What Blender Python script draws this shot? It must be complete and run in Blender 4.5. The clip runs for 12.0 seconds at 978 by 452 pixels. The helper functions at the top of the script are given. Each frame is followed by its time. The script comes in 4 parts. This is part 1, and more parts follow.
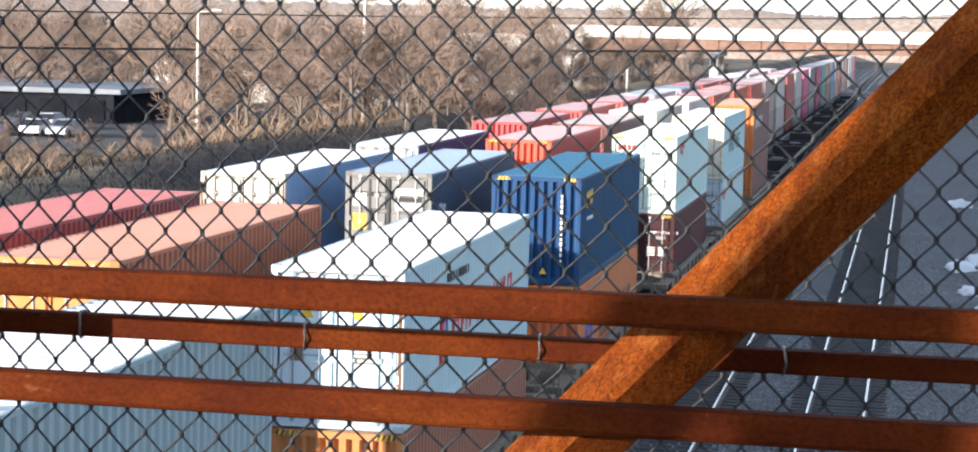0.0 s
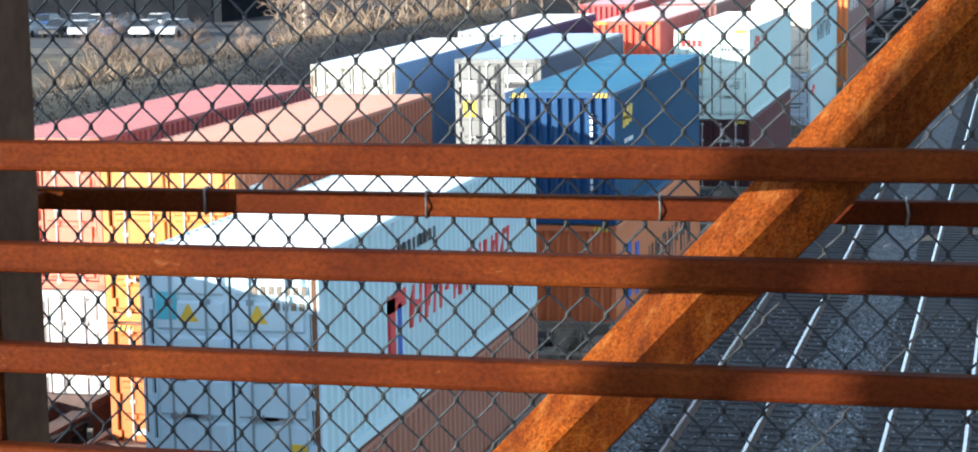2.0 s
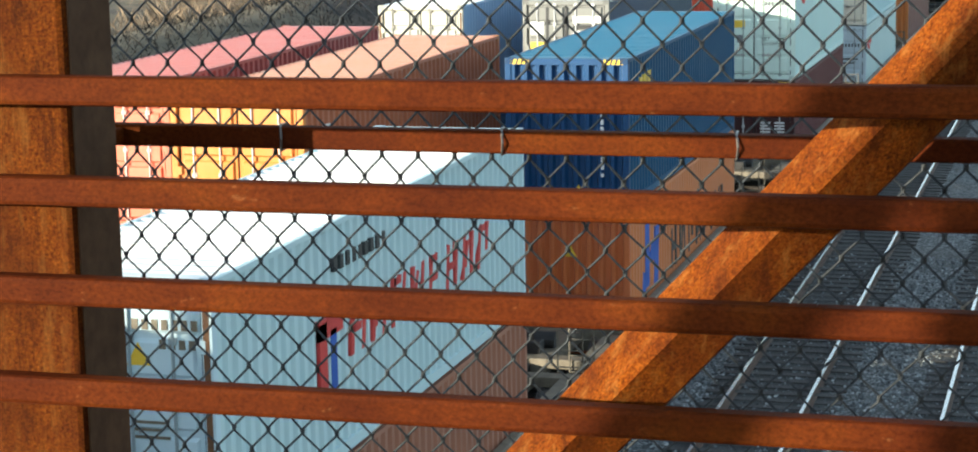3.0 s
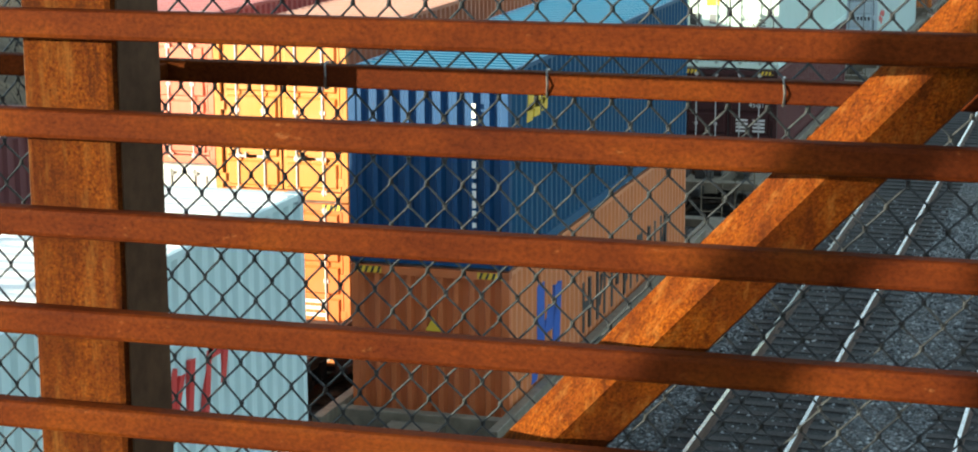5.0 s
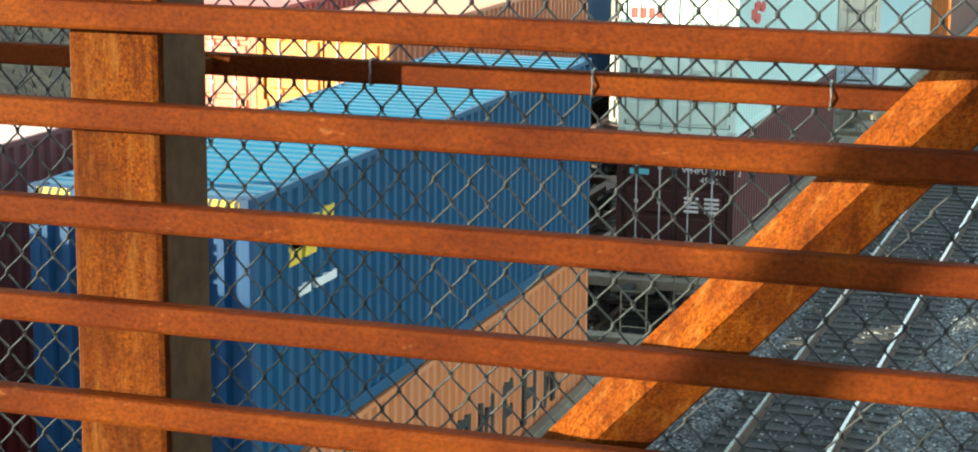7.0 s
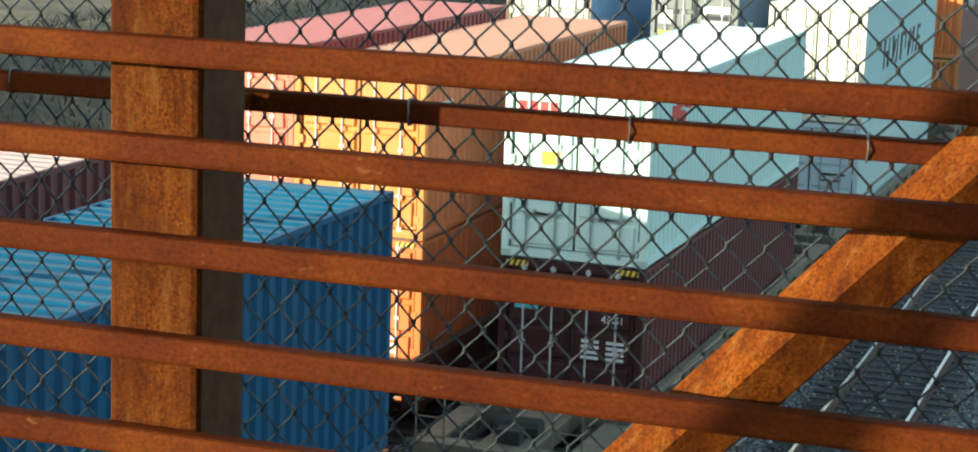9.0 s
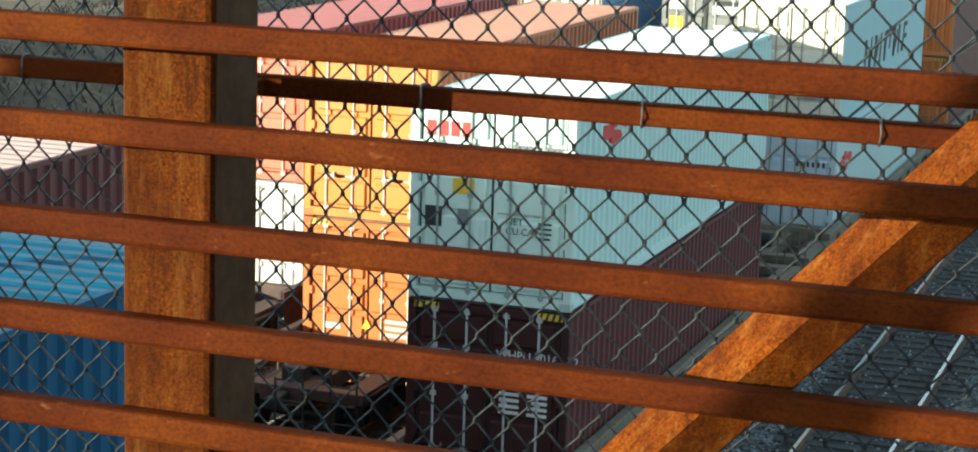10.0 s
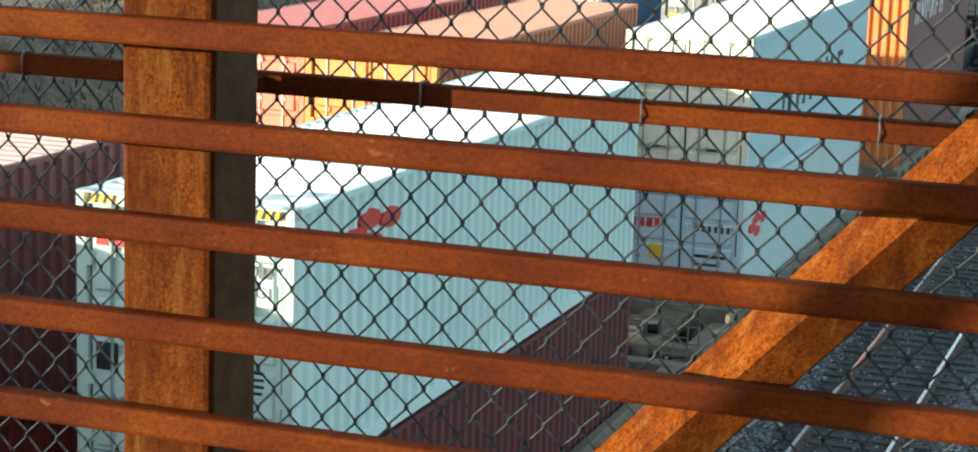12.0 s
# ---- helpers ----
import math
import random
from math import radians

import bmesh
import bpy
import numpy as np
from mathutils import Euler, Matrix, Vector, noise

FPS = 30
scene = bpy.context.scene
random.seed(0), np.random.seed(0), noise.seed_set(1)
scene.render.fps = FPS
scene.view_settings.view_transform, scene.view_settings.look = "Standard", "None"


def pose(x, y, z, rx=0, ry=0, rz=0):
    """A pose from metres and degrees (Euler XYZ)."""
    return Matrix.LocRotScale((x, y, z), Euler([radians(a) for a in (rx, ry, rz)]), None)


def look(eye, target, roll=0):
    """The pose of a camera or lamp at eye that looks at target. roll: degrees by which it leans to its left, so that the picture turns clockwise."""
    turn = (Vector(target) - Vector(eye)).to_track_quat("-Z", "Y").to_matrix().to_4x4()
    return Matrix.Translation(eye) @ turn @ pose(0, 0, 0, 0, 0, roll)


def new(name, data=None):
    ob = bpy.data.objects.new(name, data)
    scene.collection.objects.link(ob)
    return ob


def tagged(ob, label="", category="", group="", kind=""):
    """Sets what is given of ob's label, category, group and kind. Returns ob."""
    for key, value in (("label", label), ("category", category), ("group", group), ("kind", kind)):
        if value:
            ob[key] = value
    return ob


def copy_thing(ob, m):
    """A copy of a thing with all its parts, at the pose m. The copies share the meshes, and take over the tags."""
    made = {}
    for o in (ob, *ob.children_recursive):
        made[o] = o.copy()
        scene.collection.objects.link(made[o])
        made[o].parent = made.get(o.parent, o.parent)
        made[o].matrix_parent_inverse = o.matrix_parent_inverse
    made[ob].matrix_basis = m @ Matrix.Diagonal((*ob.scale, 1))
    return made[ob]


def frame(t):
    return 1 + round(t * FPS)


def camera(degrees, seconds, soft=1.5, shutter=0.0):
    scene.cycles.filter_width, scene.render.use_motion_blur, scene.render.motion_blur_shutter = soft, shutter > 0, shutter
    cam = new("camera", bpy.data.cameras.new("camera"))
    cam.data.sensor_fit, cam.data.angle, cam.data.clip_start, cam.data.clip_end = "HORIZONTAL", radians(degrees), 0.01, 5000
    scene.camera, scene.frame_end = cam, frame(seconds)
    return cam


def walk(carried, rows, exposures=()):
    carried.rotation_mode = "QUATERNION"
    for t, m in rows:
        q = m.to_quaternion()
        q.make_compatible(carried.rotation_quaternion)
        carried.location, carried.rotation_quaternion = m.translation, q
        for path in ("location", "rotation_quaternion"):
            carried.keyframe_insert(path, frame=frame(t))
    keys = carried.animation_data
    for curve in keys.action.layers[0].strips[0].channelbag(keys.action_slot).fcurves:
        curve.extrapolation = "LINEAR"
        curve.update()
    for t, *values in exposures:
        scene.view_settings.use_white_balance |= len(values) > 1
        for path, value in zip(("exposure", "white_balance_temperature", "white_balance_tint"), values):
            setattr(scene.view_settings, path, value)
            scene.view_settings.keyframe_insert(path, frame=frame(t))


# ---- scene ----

# ---------------------------------------------------------------- camera
cam = camera(26.05, 12.0, soft=1.9)
walk(cam, [
    (0, look((0.0301, 0.0126, 10.0065), (-5.8163, 29.3049, 7.2171), 1.344)),
    (0.5, look((0.0289, 0.0070, 10.0012), (-6.1463, 29.2429, 7.3310), 1.491)),
    (1, look((0.0257, 0.0034, 10.0004), (-6.1264, 29.2012, 6.8953), 1.495)),
    (1.5, look((0.0298, 0.0008, 9.9884), (-6.4061, 29.0927, 6.4898), 0.257)),
    (2, look((0.0223, -0.0103, 9.9664), (-7.3268, 28.7424, 5.5760), -1.021)),
    (2.5, look((0.0105, -0.0196, 9.9576), (-7.8943, 28.4951, 5.0154), -1.290)),
    (2.7, look((0.0072, -0.0168, 9.9558), (-8.0512, 28.4348, 4.8993), -1.188)),
    (4.3, look((-0.0011, -0.0072, 9.9627), (-8.6439, 28.1560, 4.2935), -1.001)),
    (4.5, look((-0.0018, -0.0084, 9.9626), (-8.6192, 28.1341, 4.1541), -0.686)),
    (5, look((-0.0053, -0.0001, 9.9594), (-8.7514, 28.0568, 3.9334), -0.304)),
    (5.5, look((-0.0022, 0.0070, 9.9506), (-8.7393, 28.0519, 3.8558), -0.277)),
    (6, look((-0.0096, 0.0158, 9.9501), (-9.0521, 27.9483, 3.7851), -0.209)),
    (6.5, look((-0.0105, 0.0117, 9.9484), (-9.0949, 27.9644, 3.9382), 0.010)),
    (7, look((-0.0134, 0.0089, 9.9489), (-9.3024, 27.9000, 3.9651), 0.485)),
    (7.5, look((-0.0195, 0.0140, 9.9487), (-9.9107, 27.8191, 4.5595), 1.639)),
    (9.5, look((-0.0129, -0.0006, 9.9579), (-9.7624, 27.8319, 4.4535), 1.874)),
    (10, look((-0.0157, -0.0004, 9.9546), (-9.9233, 27.7478, 4.3085), 1.735)),
    (10.5, look((-0.0173, 0.0017, 9.9474), (-10.0009, 27.7207, 4.2919), 1.535)),
    (11, look((-0.0163, -0.0005, 9.9512), (-9.9386, 27.7134, 4.1644), 1.954)),
    (11.5, look((-0.0142, -0.0017, 9.9541), (-9.8635, 27.7398, 4.1747), 2.028)),
    (12, look((-0.0138, -0.0071, 9.9561), (-9.9043, 27.7391, 4.2702), 1.834)),
], exposures=[(0.0, 1.47, 5700, 14), (1.0, 1.52, 5600, 11), (2.0, 1.72, 5350, 6), (2.5, 1.52, 5700, 2), (4.5, 1.5, 6100, -2), (5.5, 1.78, 6100, -6), (7.0, 2.16, 6350, -7), (7.5, 2.14, 6200, -9), (9.5, 1.27, 5780, -9), (10.5, 1.46, 5850, -6), (12.0, 1.5, 5950, -4)])

# ---------------------------------------------------------------- light
SUN_AZ, SUN_EL = radians(45.0), radians(9.2)
SUN_FROM = Vector((-math.sin(SUN_AZ) * math.cos(SUN_EL), -math.cos(SUN_AZ) * math.cos(SUN_EL), math.sin(SUN_EL)))
world = bpy.data.worlds.new("sky")
scene.world = world
world.use_nodes = True
wn = world.node_tree
sky = wn.nodes.new("ShaderNodeTexSky")
sky.sky_type = "NISHITA"
sky.sun_disc = False
sky.sun_elevation = SUN_EL
sky.dust_density, sky.ozone_density = 0.6, 1.5
sky.sun_rotation = math.atan2(SUN_FROM.x, SUN_FROM.y)
haze = wn.nodes.new("ShaderNodeHueSaturation")
haze.inputs["Saturation"].default_value = 0.5
wn.links.new(sky.outputs[0], haze.inputs["Color"])
wn.links.new(haze.outputs[0], wn.nodes["Background"].inputs[0])
wn.nodes["Background"].inputs[1].default_value = 0.15
sun = new("sun", bpy.data.lights.new("sun", "SUN"))
sun.data.energy = 4.6
sun.data.angle = radians(0.6)
sun.data.color = (1.0, 0.83, 0.62)
sun.matrix_world = look(SUN_FROM * 50, (0, 0, 0))


# ---------------------------------------------------------------- materials
def material(name, rough=0.6, metal=0.0):
    m = bpy.data.materials.new(name)
    m.use_nodes = True
    b = m.node_tree.nodes["Principled BSDF"]
    b.inputs["Roughness"].default_value = rough
    b.inputs["Metallic"].default_value = metal
    return m, m.node_tree, b


def noise_node(nt, scale, detail=4.0, rough=0.6, stretch=(1, 1, 1)):
    tc = nt.nodes.new("ShaderNodeTexCoord")
    mp = nt.nodes.new("ShaderNodeMapping")
    mp.inputs["Scale"].default_value = stretch
    n = nt.nodes.new("ShaderNodeTexNoise")
    n.inputs["Scale"].default_value = scale
    n.inputs["Detail"].default_value = detail
    n.inputs["Roughness"].default_value = rough
    nt.links.new(tc.outputs["Object"], mp.inputs[0])
    nt.links.new(mp.outputs[0], n.inputs["Vector"])
    return n.outputs["Fac"]


def ramp(nt, fac, stops):
    r = nt.nodes.new("ShaderNodeValToRGB")
    el = r.color_ramp.elements
    while len(el) < len(stops):
        el.new(0.5)
    for e, (p, c) in zip(el, stops):
        e.position, e.color = p, (*c, 1)
    nt.links.new(fac, r.inputs[0])
    return r.outputs[0]


def mix(nt, fac, a, b, mode="MIX"):
    m = nt.nodes.new("ShaderNodeMix")
    m.data_type, m.blend_type = "RGBA", mode
    for sock, v in ((m.inputs[0], fac), (m.inputs[6], a), (m.inputs[7], b)):
        if isinstance(v, (int, float)):
            sock.default_value = v
        elif isinstance(v, tuple):
            sock.default_value = (*v, 1)
        else:
            nt.links.new(v, sock)
    return m.outputs[2]


def bump(nt, b, fac, strength, dist=0.01):
    n = nt.nodes.new("ShaderNodeBump")
    n.inputs["Strength"].default_value = strength
    n.inputs["Distance"].default_value = dist
    nt.links.new(fac, n.inputs["Height"])
    nt.links.new(n.outputs[0], b.inputs["Normal"])


PAINTS = {}


def paint(c, wear=0.35, rough=0.5):
    """Container paint: chalky fade, vertical dirt runs, rust freckles."""
    key = (c, wear, rough)
    if key in PAINTS:
        return PAINTS[key]
    m, nt, b = material("container_paint", rough)
    b.inputs["Specular IOR Level"].default_value = 0.3
    fade = noise_node(nt, 0.9, 5, 0.6)
    runs = noise_node(nt, 1.0, 5, 0.65, (7.0, 7.0, 0.5))
    spots = noise_node(nt, 7.0, 6, 0.7)
    lum = 0.3 * c[0] + 0.59 * c[1] + 0.11 * c[2]
    pale = tuple(min(0.85, v * 0.9 + 0.1 * (1.15 * lum + 0.02)) for v in c)
    dark = tuple(v * 0.8 for v in c)
    base = mix(nt, ramp(nt, fade, [(0.35, (0, 0, 0)), (0.65, (1, 1, 1))]), c, pale)
    base = mix(nt, ramp(nt, runs, [(0.45, (0, 0, 0)), (0.8, (wear, wear, wear))]), base, dark)
    base = mix(nt, ramp(nt, spots, [(0.68, (0, 0, 0)), (0.74, (wear * 2, wear * 2, wear * 2))]), base, (0.16, 0.06, 0.03))
    nt.links.new(base, b.inputs["Base Color"])
    bump(nt, b, fade, 0.12, 0.02)
    PAINTS[key] = m
    return m


def simple(name, c1, c2, scale, rough=0.7, metal=0.0, bmp=0.3, dist=0.01, detail=6):
    m, nt, b = material(name, rough, metal)
    n = noise_node(nt, scale, detail, 0.65)
    n2 = noise_node(nt, scale / 9, 3)
    base = ramp(nt, n, [(0.3, c1), (0.7, c2)])
    base = mix(nt, ramp(nt, n2, [(0.35, (0, 0, 0)), (0.7, (0.5, 0.5, 0.5))]), base, tuple(0.65 * v for v in c1))
    nt.links.new(base, b.inputs["Base Color"])
    bump(nt, b, n, bmp, dist)
    return m


def rust_steel(name, tone=1.0, pale=0.5, bloom=1.0):
    """Weathering steel: brown skin, orange bloom, pale scuffed streaks."""
    m, nt, b = material(name, 0.85)
    b.inputs["Specular IOR Level"].default_value = 0.06
    fine = noise_node(nt, 170.0, 7, 0.8)
    mid = noise_node(nt, 16.0, 8, 0.68)
    patch = noise_node(nt, 4.5, 6, 0.6)
    run = noise_node(nt, 30.0, 6, 0.75, (1.0, 1.0, 0.14))
    k = tone
    base = ramp(nt, mid, [(0.3, (0.084 * k, 0.0175 * k, 0.005 * k)), (0.5, (0.128 * k, 0.029 * k, 0.005 * k)), (0.7, (0.178 * k, 0.045 * k, 0.0055 * k))])
    crumb = noise_node(nt, 150.0, 5, 0.7)
    orange = ramp(nt, patch, [(0.40, (0.12 * bloom,) * 3), (0.60, (0.95 * bloom,) * 3)])
    speck = ramp(nt, crumb, [(0.38, (0.13 * k, 0.026 * k, 0.0025 * k)), (0.52, (0.27 * k, 0.067 * k, 0.005 * k)), (0.68, (0.40 * k, 0.125 * k, 0.012 * k))])
    base = mix(nt, orange, base, speck)
    grain = ramp(nt, fine, [(0.36, (0.45, 0.4, 0.38)), (0.5, (0.95, 0.95, 0.95)), (0.66, (1.5, 1.45, 1.4))])
    base = mix(nt, 1.0, base, grain, "MULTIPLY")
    sc = ramp(nt, run, [(0.53, (0, 0, 0)), (0.66, (pale, pale, pale))])
    base = mix(nt, sc, base, (0.33 * k, 0.135 * k, 0.03 * k))
    base = mix(nt, ramp(nt, run, [(0.34, (0.7, 0.7, 0.7)), (0.45, (0, 0, 0))]), base, (0.05 * k, 0.012 * k, 0.004 * k))
    nt.links.new(base, b.inputs["Base Color"])
    bump(nt, b, fine, 0.5, 0.002)
    return m


RUST = rust_steel("weathering_steel", 0.39, 0.6, 0.7)


def bar_steel():
    """Smooth red-brown patina with faint pale nicks."""
    m, nt, b = material("weathering_steel_bar", 0.7)
    b.inputs["Specular IOR Level"].default_value = 0.04
    cloud = noise_node(nt, 5.0, 5, 0.6, (0.6, 1.0, 1.0))
    fine = noise_node(nt, 130.0, 6, 0.75, (0.8, 1.0, 1.0))
    nick = noise_node(nt, 40.0, 5, 0.65, (0.5, 1.0, 1.0))
    base = ramp(nt, cloud, [(0.3, (0.046, 0.0088, 0.0024)), (0.52, (0.073, 0.0152, 0.0029)), (0.72, (0.108, 0.0268, 0.0033))])
    base = mix(nt, 1.0, base, ramp(nt, fine, [(0.34, (0.58, 0.55, 0.55)), (0.5, (1, 1, 1)), (0.68, (1.4, 1.38, 1.3))]), "MULTIPLY")
    base = mix(nt, ramp(nt, nick, [(0.66, (0, 0, 0)), (0.74, (0.35, 0.35, 0.35))]), base, (0.26, 0.11, 0.04))
    nt.links.new(base, b.inputs["Base Color"])
    bump(nt, b, fine, 0.25, 0.001)
    return m


RUST_BAR = bar_steel()
# post sides: their shade is put into a duller, darker brown
POST_SIDE = simple("post_side_shade", (0.078, 0.044, 0.026), (0.13, 0.076, 0.044), 22, 0.75, 0, 0.2, 0.001)
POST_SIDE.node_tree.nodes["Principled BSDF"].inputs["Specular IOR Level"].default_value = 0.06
RUST_BRACE = rust_steel("weathering_steel_brace", 0.72, 0.6, 0.95)
WIRE = simple("fence_wire", (0.026, 0.028, 0.03), (0.095, 0.1, 0.105), 60, 0.42, 0.5, 0.1)
TIE_WIRE = simple("tie_wire", (0.16, 0.15, 0.14), (0.3, 0.28, 0.26), 60, 0.4, 0.8, 0.1)
BLACK_STEEL = simple("dirty_black_steel", (0.012, 0.012, 0.013), (0.035, 0.032, 0.03), 8, 0.65)
CAR_STEEL = simple("car_steel_grey", (0.12, 0.098, 0.07), (0.26, 0.222, 0.165), 5, 0.6)
CAR_RED = simple("car_steel_red", (0.05, 0.024, 0.02), (0.11, 0.055, 0.042), 5, 0.6)
WHEEL = simple("wheel_steel", (0.05, 0.045, 0.04), (0.12, 0.10, 0.09), 9, 0.45, 0.6)
RAIL = simple("rail_steel", (0.10, 0.06, 0.045), (0.17, 0.11, 0.08), 6, 0.6, 0.3)
RAIL_HEAD = simple("rail_head", (0.5, 0.5, 0.5), (0.66, 0.66, 0.66), 30, 0.27, 1.0, 0.05)
TIE = simple("tie_wood", (0.026, 0.024, 0.023), (0.09, 0.084, 0.079), 14, 0.85, 0, 0.6, 0.02)
CONCRETE = simple("concrete", (0.42, 0.4, 0.37), (0.58, 0.56, 0.52), 3, 0.85)
ASPHALT = simple("asphalt", (0.04, 0.04, 0.042), (0.07, 0.07, 0.07), 6, 0.9)
GIRDER = simple("rusty_girder", (0.19, 0.11, 0.08), (0.29, 0.175, 0.125), 1.2, 0.75)
BARK = simple("winter_twig", (0.16, 0.115, 0.088), (0.31, 0.232, 0.178), 2, 0.9)
TRUNK = simple("bark", (0.10, 0.08, 0.065), (0.2, 0.165, 0.135), 3, 0.9)
SCRUB = simple("dry_scrub", (0.12, 0.085, 0.058), (0.27, 0.195, 0.125), 0.8, 0.95)
SNOW = simple("old_snow", (0.74, 0.76, 0.78), (0.85, 0.86, 0.87), 3, 0.8)
WHITE = simple("white_marking", (0.7, 0.7, 0.69), (0.8, 0.8, 0.79), 9, 0.55)
RED = simple("red_marking", (0.55, 0.03, 0.03), (0.62, 0.06, 0.05), 9, 0.5)
DARK = simple("dark_marking", (0.02, 0.02, 0.022), (0.04, 0.04, 0.042), 9, 0.5)
YELLOW = simple("yellow_marking", (0.72, 0.48, 0.03), (0.8, 0.56, 0.06), 9, 0.5)
BLUE = simple("blue_marking", (0.02, 0.08, 0.42), (0.03, 0.12, 0.5), 9, 0.5)
GREY = simple("grey_marking", (0.16, 0.17, 0.18), (0.22, 0.23, 0.24), 9, 0.5)
CYAN = simple("cyan_marking", (0.12, 0.5, 0.62), (0.2, 0.6, 0.7), 9, 0.5)
GALV = simple("galvanised_steel", (0.4, 0.4, 0.4), (0.55, 0.55, 0.54), 12, 0.4, 0.7, 0.1)
GLASS_DARK = simple("dark_glass", (0.02, 0.025, 0.03), (0.03, 0.035, 0.04), 3, 0.08)
RUBBER = simple("rubber", (0.015, 0.015, 0.015), (0.03, 0.03, 0.03), 9, 0.8)
RUSTY = simple("old_rust", (0.10, 0.045, 0.022), (0.22, 0.12, 0.06), 9, 0.85)
POLE = simple("pole_concrete", (0.5, 0.46, 0.4), (0.62, 0.58, 0.5), 5, 0.8)


def ground_material():
    m, nt, b = material("ground_soil", 0.95)
    big = noise_node(nt, 0.05, 6, 0.6)
    small = noise_node(nt, 1.6, 8, 0.7)
    a = ramp(nt, small, [(0.3, (0.03, 0.027, 0.022)), (0.55, (0.07, 0.06, 0.047)), (0.75, (0.16, 0.13, 0.09))])
    c = ramp(nt, small, [(0.3, (0.10, 0.08, 0.055)), (0.7, (0.26, 0.21, 0.13))])
    nt.links.new(mix(nt, ramp(nt, big, [(0.42, (0, 0, 0)), (0.6, (1, 1, 1))]), a, c), b.inputs["Base Color"])
    bump(nt, b, small, 0.9, 0.25)
    return m


def ballast_material():
    m, nt, b = material("ballast", 0.9)
    tc = nt.nodes.new("ShaderNodeTexCoord")
    v = nt.nodes.new("ShaderNodeTexVoronoi")
    v.inputs["Scale"].default_value = 17.0
    nt.links.new(tc.outputs["Object"], v.inputs["Vector"])
    hsv = nt.nodes.new("ShaderNodeSeparateColor")
    nt.links.new(v.outputs["Color"], hsv.inputs[0])
    stone = ramp(nt, hsv.outputs[0], [(0.0, (0.06, 0.066, 0.07)), (0.6, (0.19, 0.205, 0.212)), (1.0, (0.44, 0.46, 0.465))])
    gap = ramp(nt, v.outputs["Distance"], [(0.35, (1, 1, 1)), (0.75, (0.25, 0.25, 0.25))])
    big = noise_node(nt, 0.35, 5, 0.6)
    base = mix(nt, 1.0, stone, gap, "MULTIPLY")
    base = mix(nt, ramp(nt, big, [(0.4, (0, 0, 0)), (0.7, (0.55, 0.55, 0.55))]), base, (0.085, 0.075, 0.065))
    nt.links.new(base, b.inputs["Base Color"])
    bump(nt, b, gap, 0.9, 0.05)
    return m


GROUND = ground_material()
BALLAST = ballast_material()
FOULED = simple("fouled_ballast", (0.012, 0.013, 0.013), (0.06, 0.062, 0.062), 20, 0.9, 0, 0.8, 0.04)


# ---------------------------------------------------------------- mesh helpers
def box(bm, x0, x1, y0, y1, z0, z1, bevel=0.0):
    vs = [bm.verts.new((x, y, z)) for z in (z0, z1) for y in (y0, y1) for x in (x0, x1)]
    fs = [bm.faces.new([vs[i] for i in f]) for f in ((0, 2, 3, 1), (4, 5, 7, 6), (0, 1, 5, 4), (2, 6, 7, 3), (0, 4, 6, 2), (1, 3, 7, 5))]
    if bevel:
        bmesh.ops.bevel(bm, geom=list({e for f in fs for e in f.edges}), offset=bevel, segments=2, affect="EDGES", profile=0.5)
    return fs


def tube(bm, a, b, r0, r1=None, n=6, cap=True):
    a, b = Vector(a), Vector(b)
    r1 = r0 if r1 is None else r1
    d = (b - a).normalized()
    u = d.orthogonal().normalized()
    w = d.cross(u)
    rings = [[bm.verts.new(p + (u * math.cos(2 * math.pi * i / n) + w * math.sin(2 * math.pi * i / n)) * r) for i in range(n)] for p, r in ((a, r0), (b, r1))]
    for i in range(n):
        bm.faces.new((rings[0][i], rings[0][(i + 1) % n], rings[1][(i + 1) % n], rings[1][i]))
    if cap:
        bm.faces.new(rings[0][::-1])
        bm.faces.new(rings[1])


def mesh_of(bm, name, mat, smooth=False):
    me = bpy.data.meshes.new(name)
    bmesh.ops.recalc_face_normals(bm, faces=bm.faces)
    bm.to_mesh(me)
    bm.free()
    me.materials.append(mat)
    if smooth:
        me.polygons.foreach_set("use_smooth", [True] * len(me.polygons))
    return me


def part(name, bm, mat, parent=None, label="", smooth=False, at=None):
    me = bm if isinstance(bm, bpy.types.Mesh) else mesh_of(bm, name, mat, smooth)
    ob = new(name, me)
    if parent is not None:
        ob.parent = parent
    if at is not None:
        ob.matrix_basis = at
    if label:
        ob["label"] = label
    return ob


def boxes(*specs, bevel=0.0):
    bm = bmesh.new()
    for s in specs:
        box(bm, *s, bevel=bevel)
    return bm


def lettering(text, height, mat, parent, at, name="lettering", label=""):
    cu = bpy.data.curves.new("letters", "FONT")
    cu.body, cu.size, cu.extrude, cu.resolution_u = text, height * 1.4, 0.002, 2
    tmp = bpy.data.objects.new("letters", cu)
    scene.collection.objects.link(tmp)
    me = bpy.data.meshes.new_from_object(tmp.evaluated_get(bpy.context.evaluated_depsgraph_get()))
    bpy.data.objects.remove(tmp)
    me.materials.clear()
    me.materials.append(mat)
    return part(name, me, mat, parent, label, at=at)


